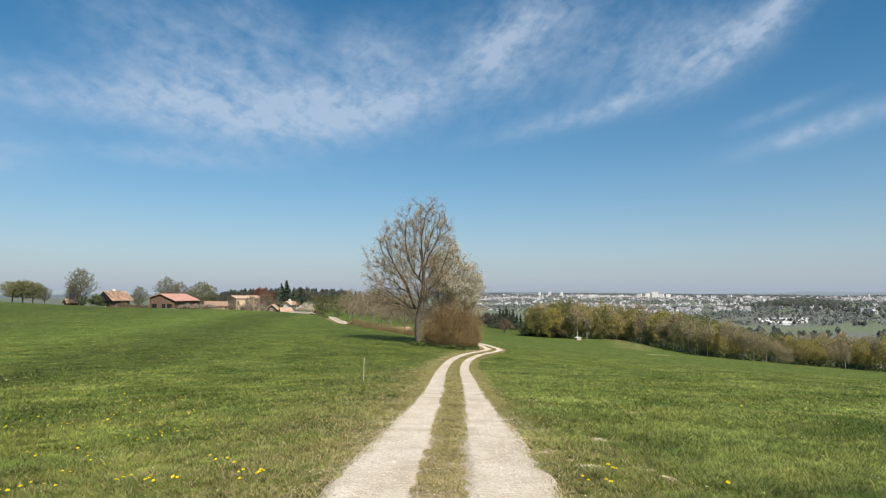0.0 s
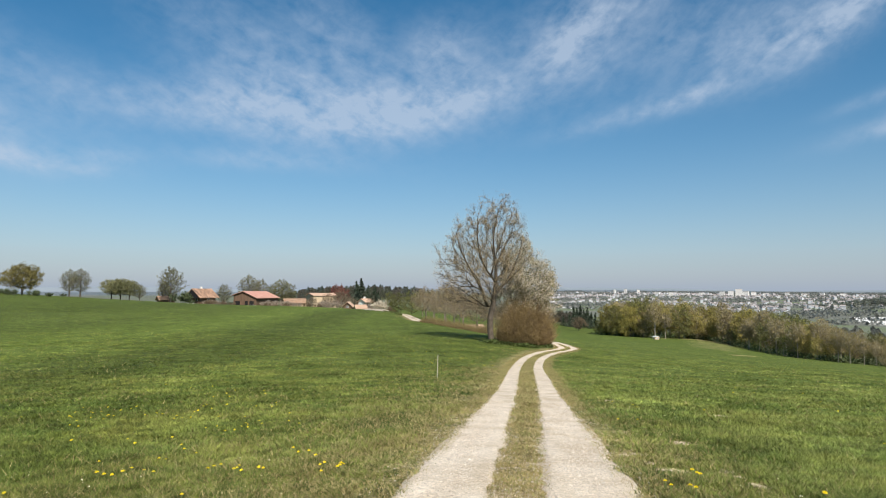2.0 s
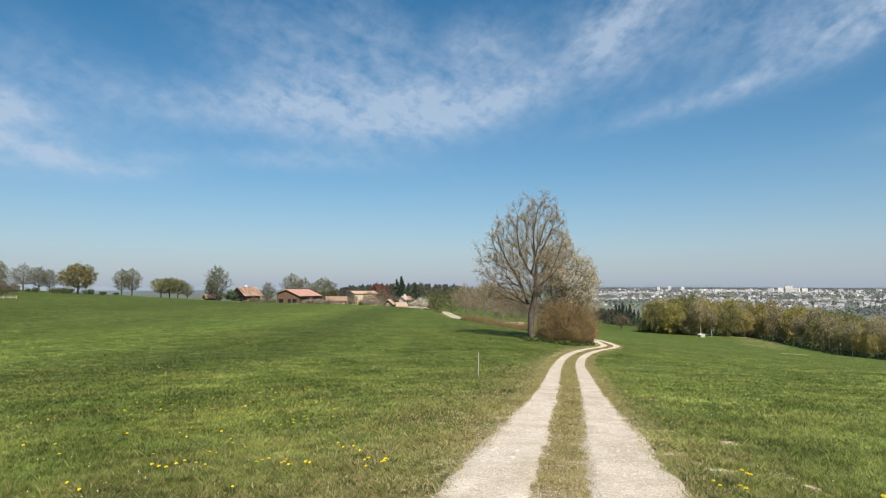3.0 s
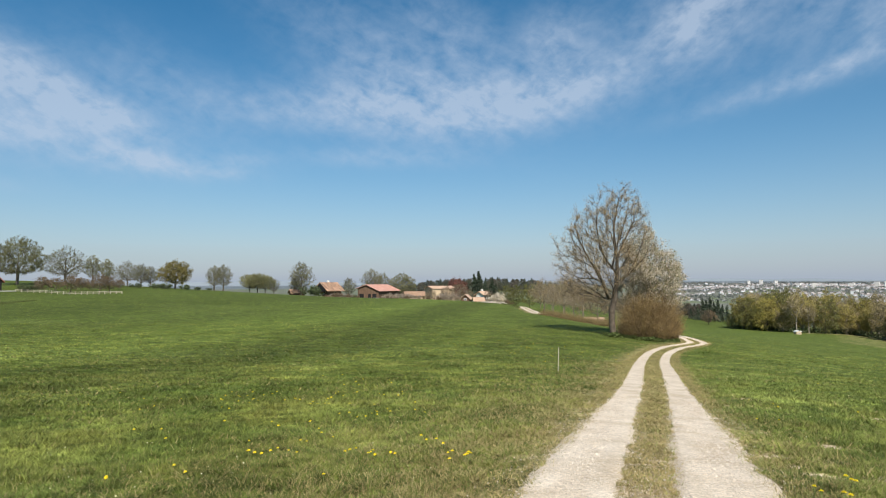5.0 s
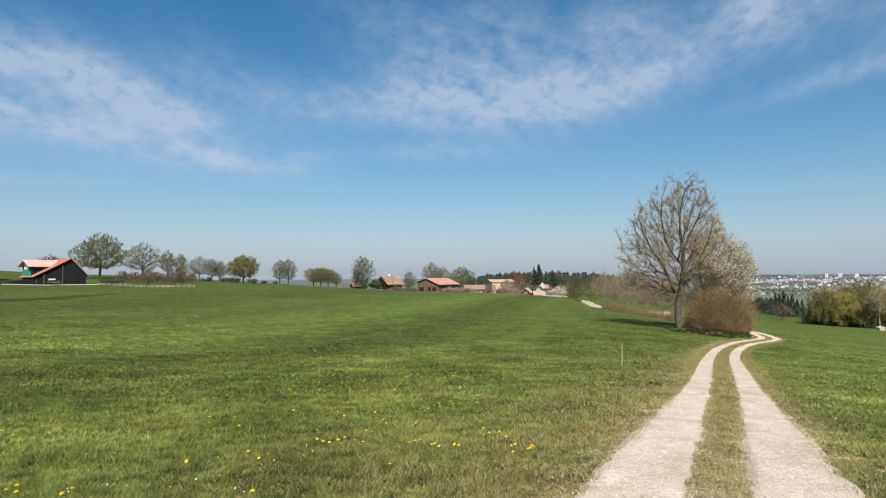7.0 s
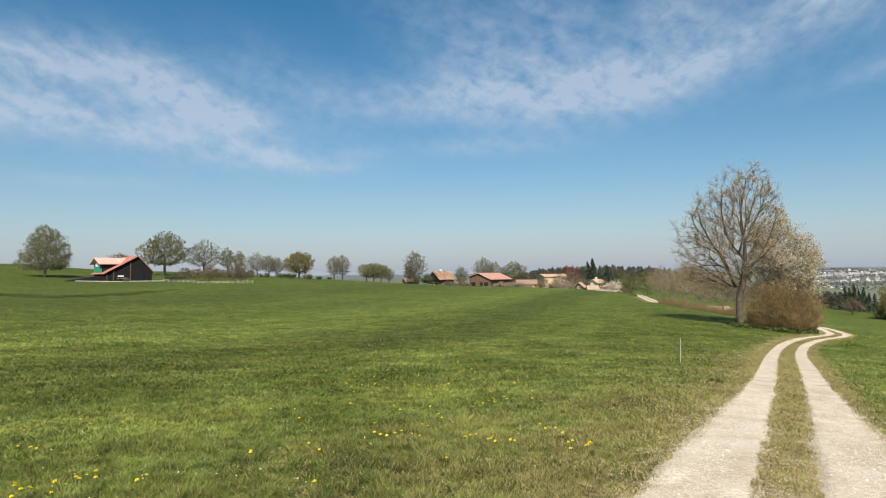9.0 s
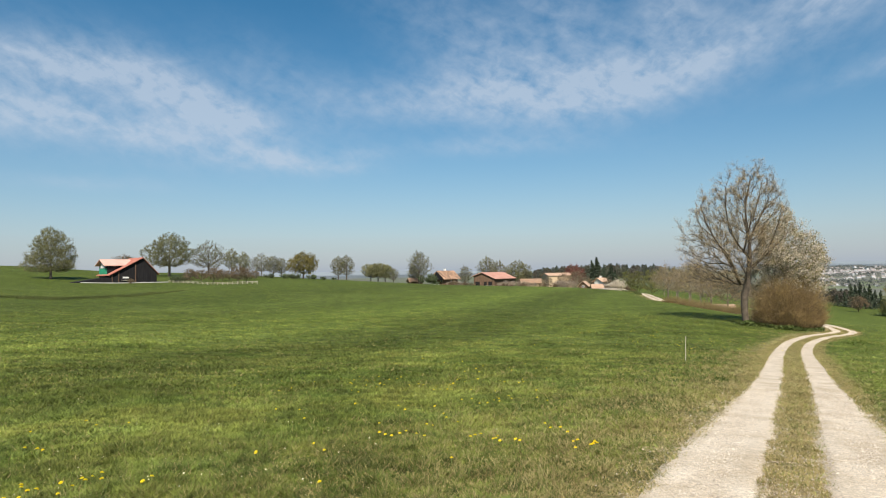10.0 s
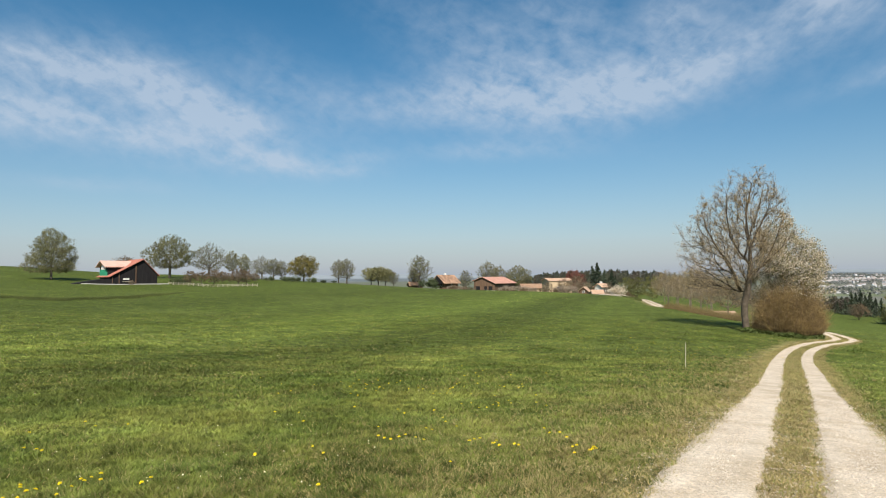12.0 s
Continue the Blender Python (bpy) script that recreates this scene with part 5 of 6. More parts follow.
fence("paddock_fence", "pale wooden rail fence round the orchard paddock", [(-51.8, 199), (-48.3, 172), (-44.6, 174)], 9)
low_wall = thing("low_wall", Matrix.Identity(4), "low whitewashed kerb wall in front of the barn", "wall")
for k in range(12):
    a, b = at(-58.2 + 0.54 * k, 199), at(-57.66 + 0.54 * k, 199)
    w = Wood()
    w.tube([a + Vector((0, 0, 0.2)), b + Vector((0, 0, 0.2))], [0.16, 0.16], 4)
    part("wall_segment", w.mesh("wall_segment", M["old_lime"]), None, low_wall)


def build_bank():
    """A strip of longer, darker grass along the terrace edge."""
    rng = np.random.default_rng(29)
    n = 34000
    f = rng.random(n)
    deg = -66 + 16.5 * f
    b = np.radians(deg)
    d = np.interp(deg, BANK_B, BANK_D) + rng.normal(0, 0.8, n)
    x, y = d * np.sin(b), d * np.cos(b)
    c = np.stack([x, y, heights(x, y) - 0.03], 1)
    t = rng.uniform(0, 6.28, n)
    w = np.stack([np.cos(t), np.sin(t), 0 * t], 1) * 0.05
    h = rng.uniform(0.04, 0.16, n) * np.clip(4 * f, 0.3, 1) * np.clip(5 - 5 * f, 0.2, 1) * (0.35 + 1.3 * vnoise(x, y, 3.0, 12))
    tip = np.stack([rng.normal(0, 0.12, n), rng.normal(0, 0.12, n), h], 1)
    v = np.stack([c - w, c + w, c + tip], 1).reshape(-1, 3)
    # along the lane that turns down to the village
    n2 = 9000
    g = rng.random(n2)
    k = (np.searchsorted(LINE[:, 1], 140) + g * (np.searchsorted(LINE[:, 1], 186) - np.searchsorted(LINE[:, 1], 140))).astype(int)
    off = 1.35 + np.abs(rng.normal(0, 0.35, n2))
    x, y = LINE[k, 0] + SIDE[k, 0] * off, LINE[k, 1] + SIDE[k, 1] * off
    x2, y2 = LINE[k, 0] - SIDE[k, 0] * off, LINE[k, 1] - SIDE[k, 1] * off
    near = np.hypot(x, y) < np.hypot(x2, y2)
    x, y = np.where(near, x, x2), np.where(near, y, y2)
    c = np.stack([x, y, heights(x, y) - 0.03], 1)
    w = rng.normal(size=(n2, 3)) * (0.05, 0.05, 0)
    tip = np.stack([rng.normal(0, 0.1, n2), rng.normal(0, 0.1, n2), rng.uniform(0.15, 0.45, n2)], 1)
    v = np.concatenate([v, np.stack([c - w, c + w, c + tip], 1).reshape(-1, 3)])
    n += n2
    tagged(new("bank_grass", mesh_from("bank_grass", v, np.arange(3 * n).reshape(-1, 3), (M["tall_grass"],))), "strip of longer dark grass along the field edge", "grass", kind="stuff")


build_bank()

# ---- farm and village ----
def gabled(name, m, label, wide, deep, eave, ridge, wall, roof, windows=(), over=0.6, category="house", chimney=False, roof_label="", peak=0.0, eave_left=None):
    """A house with its gable to the front (y = 0): wall, two roof planes, windows with panes, and a door."""
    ob = thing(name, m, label, category)
    h = wide / 2
    left = eave if eave_left is None else eave_left
    part("wall", prism([(-h, -1), (h, -1), (h, eave), (peak, ridge), (-h, left)], deep), M[wall], ob)
    for s, e in ((-1, left), (1, eave)):
        drop = over * (ridge - e) / abs(s * h - peak)
        part("roof", roof_slab(s * (h + over), e - drop, peak, ridge + 0.02, -over, deep + over, 0.22), M[roof], ob, roof_label)
    for face, u, z, w, t in windows:
        if face == "front":
            win = part("window", boxes((u - w / 2, -0.06, z, u + w / 2, 0.02, z + t)), M["white_paint"], ob)
            part("pane", boxes((u - w / 2 + 0.12, -0.09, z + 0.12, u + w / 2 - 0.12, -0.06, z + t - 0.12)), M["glass"], win)
        else:
            x = h if face == "right" else -h
            win = part("window", boxes((x - 0.05, u - w / 2, z, x + 0.05, u + w / 2, z + t)), M["white_paint"], ob)
            part("pane", boxes((x - 0.08, u - w / 2 + 0.12, z + 0.12, x + 0.08, u + w / 2 - 0.12, z + t - 0.12)), M["glass"], win)
    if chimney:
        part("chimney", boxes((-1.2, deep * 0.5, ridge - 1, -0.4, deep * 0.5 + 0.8, ridge + 1.1)), M["white_wall"], ob)
    return ob


house = gabled("farmhouse", toward(-28.35, 300, -48), "old farmhouse with a broad weathered tile roof and dark timber walls", 8.0, 9.0, 3.6, 6.7, "brown_wood", "roof_weathered",
               [("left", 3, 1.2, 1.2, 1.2), ("right", 5, 1.2, 1.2, 1.2), ("front", -2, 1.4, 1.1, 1.2), ("front", 2, 1.4, 1.1, 1.2)], 1.2, chimney=True)
part("balcony", boxes((-3.8, -1.3, 2.5, 3.8, 0.0, 2.65), (-3.8, -1.3, 2.65, 3.8, -1.2, 3.5)), M["black_wood"], house, "dark timber balcony")
part("gable_boards", prism([(-4.4, 3.5), (4.4, 3.5), (0, 6.75)], 0.3, -1.0), M["black_wood"], house, "dark weathered gable boards")
part("base_wall", boxes((-3.6, -0.3, -0.6, 0.4, 0.0, 1.5)), M["white_wall"], house, "white plastered base")
cattle = gabled("cattle_barn", toward(-24.16, 322, -28), "long wooden cattle barn with a pale red roof", 12.2, 24, 4.1, 7.1, "brown_wood", "roof_faded", (), 0.8, "barn", peak=-0.9, eave_left=5.4)
for x, w in ((-3.8, 2.6), (0.8, 1.6), (3.6, 2.2)):
    part("gate", boxes((x - w / 2, -0.08, 0.1, x + w / 2, 0.0, 2.5)), M["black_wood"], cattle, "dark barn gate")
part("kerb", boxes((-6.6, -0.7, -0.6, 6.4, -0.1, 0.5)), M["old_lime"], cattle, "pale concrete kerb")
gabled("brown_shed", toward(-31.1, 272, -72), "small low shed with a brown roof", 3.5, 6, 0.9, 2.1, "brown_wood", "roof_tile", (), 0.5, "shed")
gabled("tan_hall", toward(-18.6, 330, -70), "tan farm hall with a low roof", 11, 12.5, 6.0, 7.2, "tan_wall", "roof_orange", [("right", 5, 1.0, 2.0, 2.0)], 0.5, "hall")
gabled("long_stable", toward(-20.8, 345, -78), "long low stable under a faded tile roof", 9, 13, 2.2, 4.2, "tan_wall", "roof_tile", (), 0.8, "stable")
gabled("gabled_house", toward(-15.25, 300, -12), "small dark house with a broad tan tile gable", 4.2, 6, 1.5, 3.3, "brown_wood", "roof_orange", [("front", 0, 0.6, 1.2, 1.0)], 0.7)
gabled("white_house", toward(-13.95, 300, -42), "white house with an orange tile roof", 4.4, 4.6, 3.9, 5.2, "white_wall", "roof_orange",
       [("front", -1.0, 1.8, 0.9, 1.0), ("front", 1.0, 1.8, 0.9, 1.0), ("right", 1.4, 1.8, 0.9, 1.0), ("right", 3.4, 1.8, 0.9, 1.0)], 0.7, chimney=True)
gabled("low_annex", toward(-14.5, 285, -76), "low annex with a bright orange roof", 3, 4.6, 0.7, 2.0, "white_wall", "roof_orange", (), 0.5, "annex")
gabled("field_hut", toward(12.37, 258, 35), "tiny white hut at the wood's edge", 1.9, 1.5, 0.85, 1.15, "tan_wall", "white_roof", [("front", 0, 0.2, 0.8, 0.45)], 0.15, "hut")
gabled("tiled_cottage", Matrix.Translation((0, 0, -2.5)) @ toward(-4.6, 172, -70), "cottage with an orange tile roof behind the trees", 4, 5, 1.2, 2.4, "tan_wall", "roof_orange", (), 0.6)

hedge_pink = shrub("blossoming_shrub", foot(-21.0, 296), "greyish-pink flowering garden shrub", 4.2, 3.6, 71, M["pale_bark"], M["garden_bud"], 1500, 0.12, "garden shrubs by the farm")
for b, d, s in ((-27.4, 286, 0.6), (-26.7, 288, 0.75), (-25.9, 292, 0.6), (-22.6, 294, 0.7), (-21.9, 292, 0.95), (-20.3, 300, 0.9), (-19.7, 300, 0.75), (-17.5, 296, 1.0), (-16.8, 296, 1.35), (-16.2, 298, 1.1), (-13.1, 290, 0.85), (-12.7, 292, 0.7)):
    copy_thing(hedge_pink, foot(b, d, b * 77, s))
dusky = shrub("dusky_shrub", foot(-27.0, 284), "dull olive-brown garden shrub in front of the farm", 3.4, 2.8, 75, M["far_bark"], M["orchard_bud"], 1300, 0.11, "dull shrubs by the farm")
for b, d, s in ((-26.1, 284, 0.8), (-25.2, 288, 0.6), (-22.2, 286, 0.7), (-20.6, 290, 0.8), (-18.9, 292, 0.9), (-17.9, 290, 0.8), (-12.2, 276, 0.9), (-11.7, 280, 1.1), (-11.1, 284, 0.8)):
    copy_thing(dusky, foot(b, d, b * 53, s))
shrub("white_blossom_bush", foot(-12.25, 258, 0, 1.15), "round bush full of white blossom by the lane", 4.0, 4.6, 73, M["pale_bark"], M["blossom"], 3600, 0.13)
tree("copper_tree", foot(-16.05, 372), "round tree with dark copper-red leaves", 61, 12.6, ROUND, M["far_bark"], M["copper_leaf"], 5000, 0.4, 0.2, tips=300, least=0.03)
bare_v = tree("village_tree", foot(-15.8, 318), "half-bare tawny village tree", 63, 8.6, ROUND, M["pale_bark"], M["orchard_bud"], 2000, 0.3, 0.14, group="village trees", tips=260, least=0.03)
for b, d, s, t in ((-16.9, 322, 0.85, 40), (-14.9, 330, 0.7, 90), (-13.2, 300, 0.65, 170), (-18.4, 318, 0.6, 220)):
    copy_thing(bare_v, foot(b, d, t, s))


def conifer(name, m, label, tall, wide, seed, group="", tiers=22):
    """A spruce: straight stem with drooping whorls of needled boughs."""
    rng, nrng = random.Random(seed), np.random.default_rng(seed)
    ob = thing(name, m, label, "conifer", group)
    wood, cent = Wood(), []
    wood.tube([Vector((0, 0, -0.4)), Vector((0, 0, tall * 0.5)), Vector((0, 0, tall))], [0.02 * tall, 0.012 * tall, 0.01], 6)
    for k in range(tiers):
        f = (k + 0.5) / tiers
        z = tall * (0.08 + 0.9 * f)
        reach = wide * (1 - f) ** 1.05 * rng.uniform(0.55, 1.25) + 0.12
        for j in range(6):
            a = rng.random() * 6.28
            e = Vector((math.cos(a) * reach, math.sin(a) * reach, z - reach * rng.uniform(0.1, 0.5)))
            s = Vector((0, 0, z))
            wood.tube([s, s.lerp(e, 0.5) + Vector((0, 0, 0.05)), e], [0.05, 0.03, 0.01], 3)
            n = 12
            for q in range(n):
                t = (q + 1) / n
                cent.append(s.lerp(e, t) + Vector((rng.gauss(0, 0.12), rng.gauss(0, 0.12), rng.gauss(0, 0.1))) * (0.6 + reach * 0.25))
    part("trunk", wood.mesh("trunk", M["far_bark"]), None, ob)
    v, f = flakes(nrng, [tuple(c) for c in cent], 0.024 * tall, 0.4)
    part("crown", mesh_from("crown", v, f, (M["needle"],)), None, ob)
    return ob


spruce = conifer("spruce", foot(-14.0, 350), "tall dark spruce behind the village", 17.5, 6.4, 81, "dark spruces")
for b, d, s, t in ((-14.45, 355, 0.9, 50), (-12.78, 335, 0.80, 100), (-12.45, 338, 0.62, 160), (-13.4, 360, 0.75, 200), (5.3, 390, 0.72, 10), (5.9, 395, 0.8, 60), (6.5, 395, 0.75, 120), (4.9, 400, 0.5, 20), (7.2, 400, 0.6, 220), (5.6, 402, 0.7, 300), (6.2, 402, 0.66, 330), (6.85, 404, 0.6, 250), (4.4, 404, 0.4, 140)):
    copy_thing(spruce, foot(b, d, t, s))

# ---- woods ----
WOODTREE = [(0.20, 0, 0, 0.10), (0.32, 0, 0, 0.22), (0.50, 0.01, 0, 0.29), (0.70, 0, 0, 0.28), (0.86, 0, 0, 0.20), (1.0, 0, 0, 0.06)]
BROADWOOD = [(0.06, 0, 0, 0.16), (0.22, 0, 0, 0.32), (0.45, 0.01, 0, 0.38), (0.70, 0, 0, 0.34), (0.88, 0, 0, 0.22), (1.0, 0, 0, 0.07)]
TALLWOOD = [(0.42, 0, 0, 0.08), (0.55, 0, 0, 0.20), (0.72, 0, 0, 0.24), (0.88, 0, 0, 0.18), (1.0, 0, 0, 0.06)]
kinds = []
for k, (leaf, bark, count, form, lab) in enumerate((("forest_leaf", "far_bark", 3600, BROADWOOD, "tall wood-edge tree with fresh ochre-green leaves"), ("forest_brown", "smooth_bark", 2000, TALLWOOD, "leafing beech with a bare pale stem"),
                                                   ("forest_brown", "pale_bark", 1800, WOODTREE, "bare brownish tree at the wood's edge"), ("forest_brown", "pale_bark", 2600, BROADWOOD, "tawny budding tree at the wood's edge"),
                                                   ("ochre_leaf", "pale_bark", 3600, WOODTREE, "broad tree with dense yellow-green leaves"), ("forest_green", "far_bark", 3600, BROADWOOD, "wood-edge tree in darker green leaf"))):
    kinds.append(tree("forest_tree", foot(8.4 + 0.7 * k, 292 + 3 * k, 0), lab, 100 + k, 15.0, form, M[bark], M[leaf], int(count * 1.5), 0.34, 0.165, group="trees of the wood", tips=170, twigs=3, twig=0.06, girth=0.013, least=0.04))
rng = random.Random(77)
# how high the tree tops stand against the eye's level, by bearing
TOP_B, TOP_E = [7.4, 9, 10.5, 12.5, 14.5, 16.5, 18.5, 20.5, 23, 26, 29, 32, 36, 44], [-1.9, -1.0, -0.65, -0.60, -0.85, -1.05, -1.2, -1.65, -1.95, -2.7, -3.2, -3.1, -3.05, -3.1]
for row, back in enumerate((0, 5, 11, 18, 28, 40)):
    b = 7.5 + 0.35 * row
    while b < 44:
        d = float(np.interp(b, EDGE_B, EDGE_D)) + back + rng.uniform(-2.5, 2.5)
        p = at(b, d)
        full = 1.75 + d * math.tan(radians(float(np.interp(b, TOP_B, TOP_E)))) - p.z
        s = max(4.0, full) / 15 * (rng.uniform(0.55, 0.95) if row < 2 else rng.uniform(0.74, 1.06))
        k = rng.choice([1, 1, 2, 1, 4]) if row < 2 and 19.5 < b < 28.5 else rng.choice([0, 4, 0, 5, 5, 2, 3, 1]) if b < 23 else rng.choice([0, 1, 2, 3, 5, 3, 4, 1])
        copy_thing(kinds[k], foot(b, d, rng.random() * 360, s))
        b += rng.uniform(0.7, 1.5) * (1.0 if row < 3 else 1.2)


def scrub(name, label, mat, places, seed):
    """A tangle of undergrowth as one mass of twigs and leaves."""
    nrng = np.random.default_rng(seed)
    cent = np.concatenate([nrng.normal(size=(n, 3)) * (w, w, h * 0.4) + (p.x, p.y, p.z + h * 0.6) for p, w, h, n in places])
    v, f = flakes(nrng, cent, 0.24)
    tagged(new(name, mesh_from(name, v, f, (M[mat],))), label, "undergrowth", kind="stuff")


scrub("undergrowth", "dark green undergrowth beneath the wood's edge", "shrub_leaf",
      [(at(b, float(np.interp(b, EDGE_B, EDGE_D)) + 7), 2.2, 1.5, 260) for b in np.arange(7.8, 44, 0.7)], 3)
# mixed woodland on the far slopes behind the village and across the hollow
def wood_mass(name, label, places, leaf, conical, size, seed):
    """Many far trees as one mass: each with a stem, limbs and its own ragged crown. places: bearing, distance, height."""
    rng = np.random.default_rng(seed)
    wood, cent = Wood(), []
    for b, d, tall in places:
        p = at(b, d)
        top = p + Vector((0, 0, tall))
        wood.tube([p - Vector((0, 0, 0.5)), p.lerp(top, 0.6), top], [0.018 * tall, 0.012 * tall, 0.02], 4)
        n = 240
        if conical:
            f = rng.random(n) ** 0.7
            r = (1 - f) * tall * 0.25 * rng.uniform(0.4, 1.15, n) + 0.1
            z = tall * (0.08 + 0.92 * f)
        else:
            f = rng.random(n)
            r = tall * 0.32 * np.sin(np.pi * np.clip(f * 0.93 + 0.07, 0, 1)) ** 0.6 * rng.uniform(0.3, 1.05, n)
            z = tall * (0.22 + 0.80 * f)
        a = rng.uniform(0, 6.283, n)
        r *= 1 + 0.2 * np.sin(3 * a + p.x)
        cent.append(np.stack([p.x + r * np.cos(a), p.y + r * np.sin(a), p.z + z], 1))
        for k in range(0, n, 24):
            e = Vector(cent[-1][k])
            wood.tube([Vector((p.x, p.y, max(p.z + 0.2 * tall, e.z - 0.2 * tall))), e], [0.006 * tall, 0.02], 3)
    ob = thing(name, Matrix.Identity(4), label, "woodland", kind="stuff")
    part("stem_mass", wood.mesh("stem_mass", M["far_bark"]), None, ob)
    v, f = flakes(rng, np.concatenate(cent), size)
    part("crown_mass", mesh_from("crown_mass", v, f, (leaf,)), None, ob)


rng = random.Random(15)
leafy, brown, dark = [], [], []
for k in range(520):
    b = rng.uniform(-21.5, 6)
    d = rng.uniform(540, 700) if b < -3 else rng.uniform(410, 520)
    rise = float(np.interp(b, [-21.5, -19, -12, -8, -5, 6], [0.35, 0.62, 0.80, 0.82, 0.7, 0.5]))
    if rng.random() < (0.36 if b < -7 else 0.12):
        dark.append((b, d + 40, rng.uniform(12, 20) * rise))
    else:
        rng.choice([brown, leafy]).append((b, d, rng.uniform(10, 18) * rise))
hill, valley = [], []
for k in range(520):
    hill.append((rng.gauss(30.2, 1.6), rng.uniform(1560, 1800), rng.uniform(9, 15)))
for k in range(150):
    valley.append((rng.uniform(29.5, 42), rng.uniform(1250, 1600), rng.uniform(7, 12)))
for k in range(46):
    valley.append((rng.uniform(24, 43), rng.uniform(640, 800), rng.uniform(5, 9)))
for k in range(14):
    valley.append((rng.uniform(25.5, 31), rng.uniform(950, 1250), rng.uniform(5, 8)))
for k in range(14):
    valley.append((rng.gauss(34.0, 0.5) if k < 7 else rng.gauss(39.0, 1.0), rng.uniform(1000, 1040), rng.uniform(5, 7)))
wood_mass("hill_woods", "wooded hill in the valley, its grey-green paled by painted haze", hill, M["hazed_hill_wood"], False, 0.85, 54)
wood_mass("valley_woods", "rows of trees between the valley fields, greyed by painted haze", valley, M["hazed_far_wood"], False, 0.8, 55)
wood_mass("tawny_woods", "bare tawny woodland on the far slopes", brown, M["wood_tawny"], False, 0.50, 51)
wood_mass("leafing_woods", "leafing green woodland on the far slopes", leafy, M["wood_green"], False, 0.50, 52)
wood_mass("conifer_woods", "conifer woodland on the ridge, paled by painted haze", dark, M["hazed_spruce"], True, 0.60, 53)
for b, d, s in ((-8.4, 190, 0.52), (-9.4, 230, 0.56), (-7.4, 170, 0.48), (-10.6, 262, 0.58), (-11.4, 285, 0.60), (-6.4, 150, 0.50), (-5.0, 140, 0.45)):
    copy_thing(kinds[2 if d < 200 else 5], foot(b, d, d * 7, s))
copy_thing(orchard, foot(5.75, 330, 0, 1.6))
# ---- the town across the valley ----
def town(count, seed):
    rng = np.random.default_rng(seed)
    b = np.radians(np.concatenate([rng.uniform(2, 40, count), rng.normal(17, 6, count // 2)]))
    n = len(b)
    d = rng.uniform(1450, 3300, n)
    d = np.where(rng.random(n) < 0.6, rng.uniform(2500, 3350, n), d)
    x, y = d * np.sin(b), d * np.cos(b)
    keep = rng.random(n) < np.clip((vnoise(x, y, 170.0, 61) - 0.28) * 3, 0.12, 1)
    b, d, x, y = b[keep], d[keep], x[keep], y[keep]
    n = len(b)
    w, dp = rng.uniform(4, 10, n), rng.uniform(5, 9, n)
    h = rng.uniform(2.5, 5.0, n) + (rng.random(n) < 0.12) * rng.uniform(2, 7, n)
    z = heights(x, y)
    t = rng.uniform(-0.5, 0.5, n) - b
    cs, sn = np.cos(t), np.sin(t)
    rh = np.where(h < 10.5, rng.uniform(1.6, 3.2, n), 0.35)

    def pt(u, v, k):
        return np.stack([x + u * cs - v * sn, y + u * sn + v * cs, z + k], 1)

    a, c = w / 2, dp / 2
    lo = [pt(-a, -c, -3 + 0 * h), pt(a, -c, -3 + 0 * h), pt(a, c, -3 + 0 * h), pt(-a, c, -3 + 0 * h)]
    hi = [pt(-a, -c, h), pt(a, -c, h), pt(a, c, h), pt(-a, c, h)]
    walls = np.stack(lo + hi, 1).reshape(-1, 3)
    k = (np.arange(n) * 8)[:, None]
    wf = np.concatenate([k + q for q in ([0, 1, 5, 4], [1, 2, 6, 5], [2, 3, 7, 6], [3, 0, 4, 7])])
    tagged(new("town_walls", mesh_from("town_walls", walls, wf, (M["city_wall"],))), "pale house walls of the distant town", "town", kind="stuff")
    o = 0.5
    roof = np.stack([pt(-a - o, -c - o, h), pt(a + o, -c - o, h), pt(a + o, c + o, h), pt(-a - o, c + o, h), pt(-a, 0 * c, h + rh), pt(a, 0 * c, h + rh)], 1).reshape(-1, 3)
    k = (np.arange(n) * 6)[:, None]
    rf = np.concatenate([k + q for q in ([0, 1, 5, 4], [2, 3, 4, 5], [3, 0, 4, 4], [1, 2, 5, 5])])
    tri = rf[:, 2] == rf[:, 3]
    tagged(new("town_roofs", mesh_from("town_roofs", roof, rf[~tri], (M["city_roof"],))), "grey and brown roofs of the distant town", "town", kind="stuff")
    # trees between the houses
    m = 4200
    b = np.radians(rng.uniform(0, 42, m))
    d = np.concatenate([rng.uniform(1000, 3300, m // 2), rng.uniform(3000, 3900, m - m // 2)])
    x, y = d * np.sin(b), d * np.cos(b)
    keep = vnoise(x, y, 170.0, 61) < 0.62
    x, y = x[keep], y[keep]
    m = len(x)
    cent = np.repeat(np.stack([x, y, heights(x, y) + 3.5], 1), 30, 0) + rng.normal(size=(m * 30, 3)) * (7, 7, 1.8)
    v, f = flakes(rng, cent, 2.0)
    tagged(new("town_trees", mesh_from("town_trees", v, f, (M["hazed_far_wood"],))), "trees among the distant houses, their grey-green paled by painted haze", "trees", kind="stuff")


town(2000, 9)


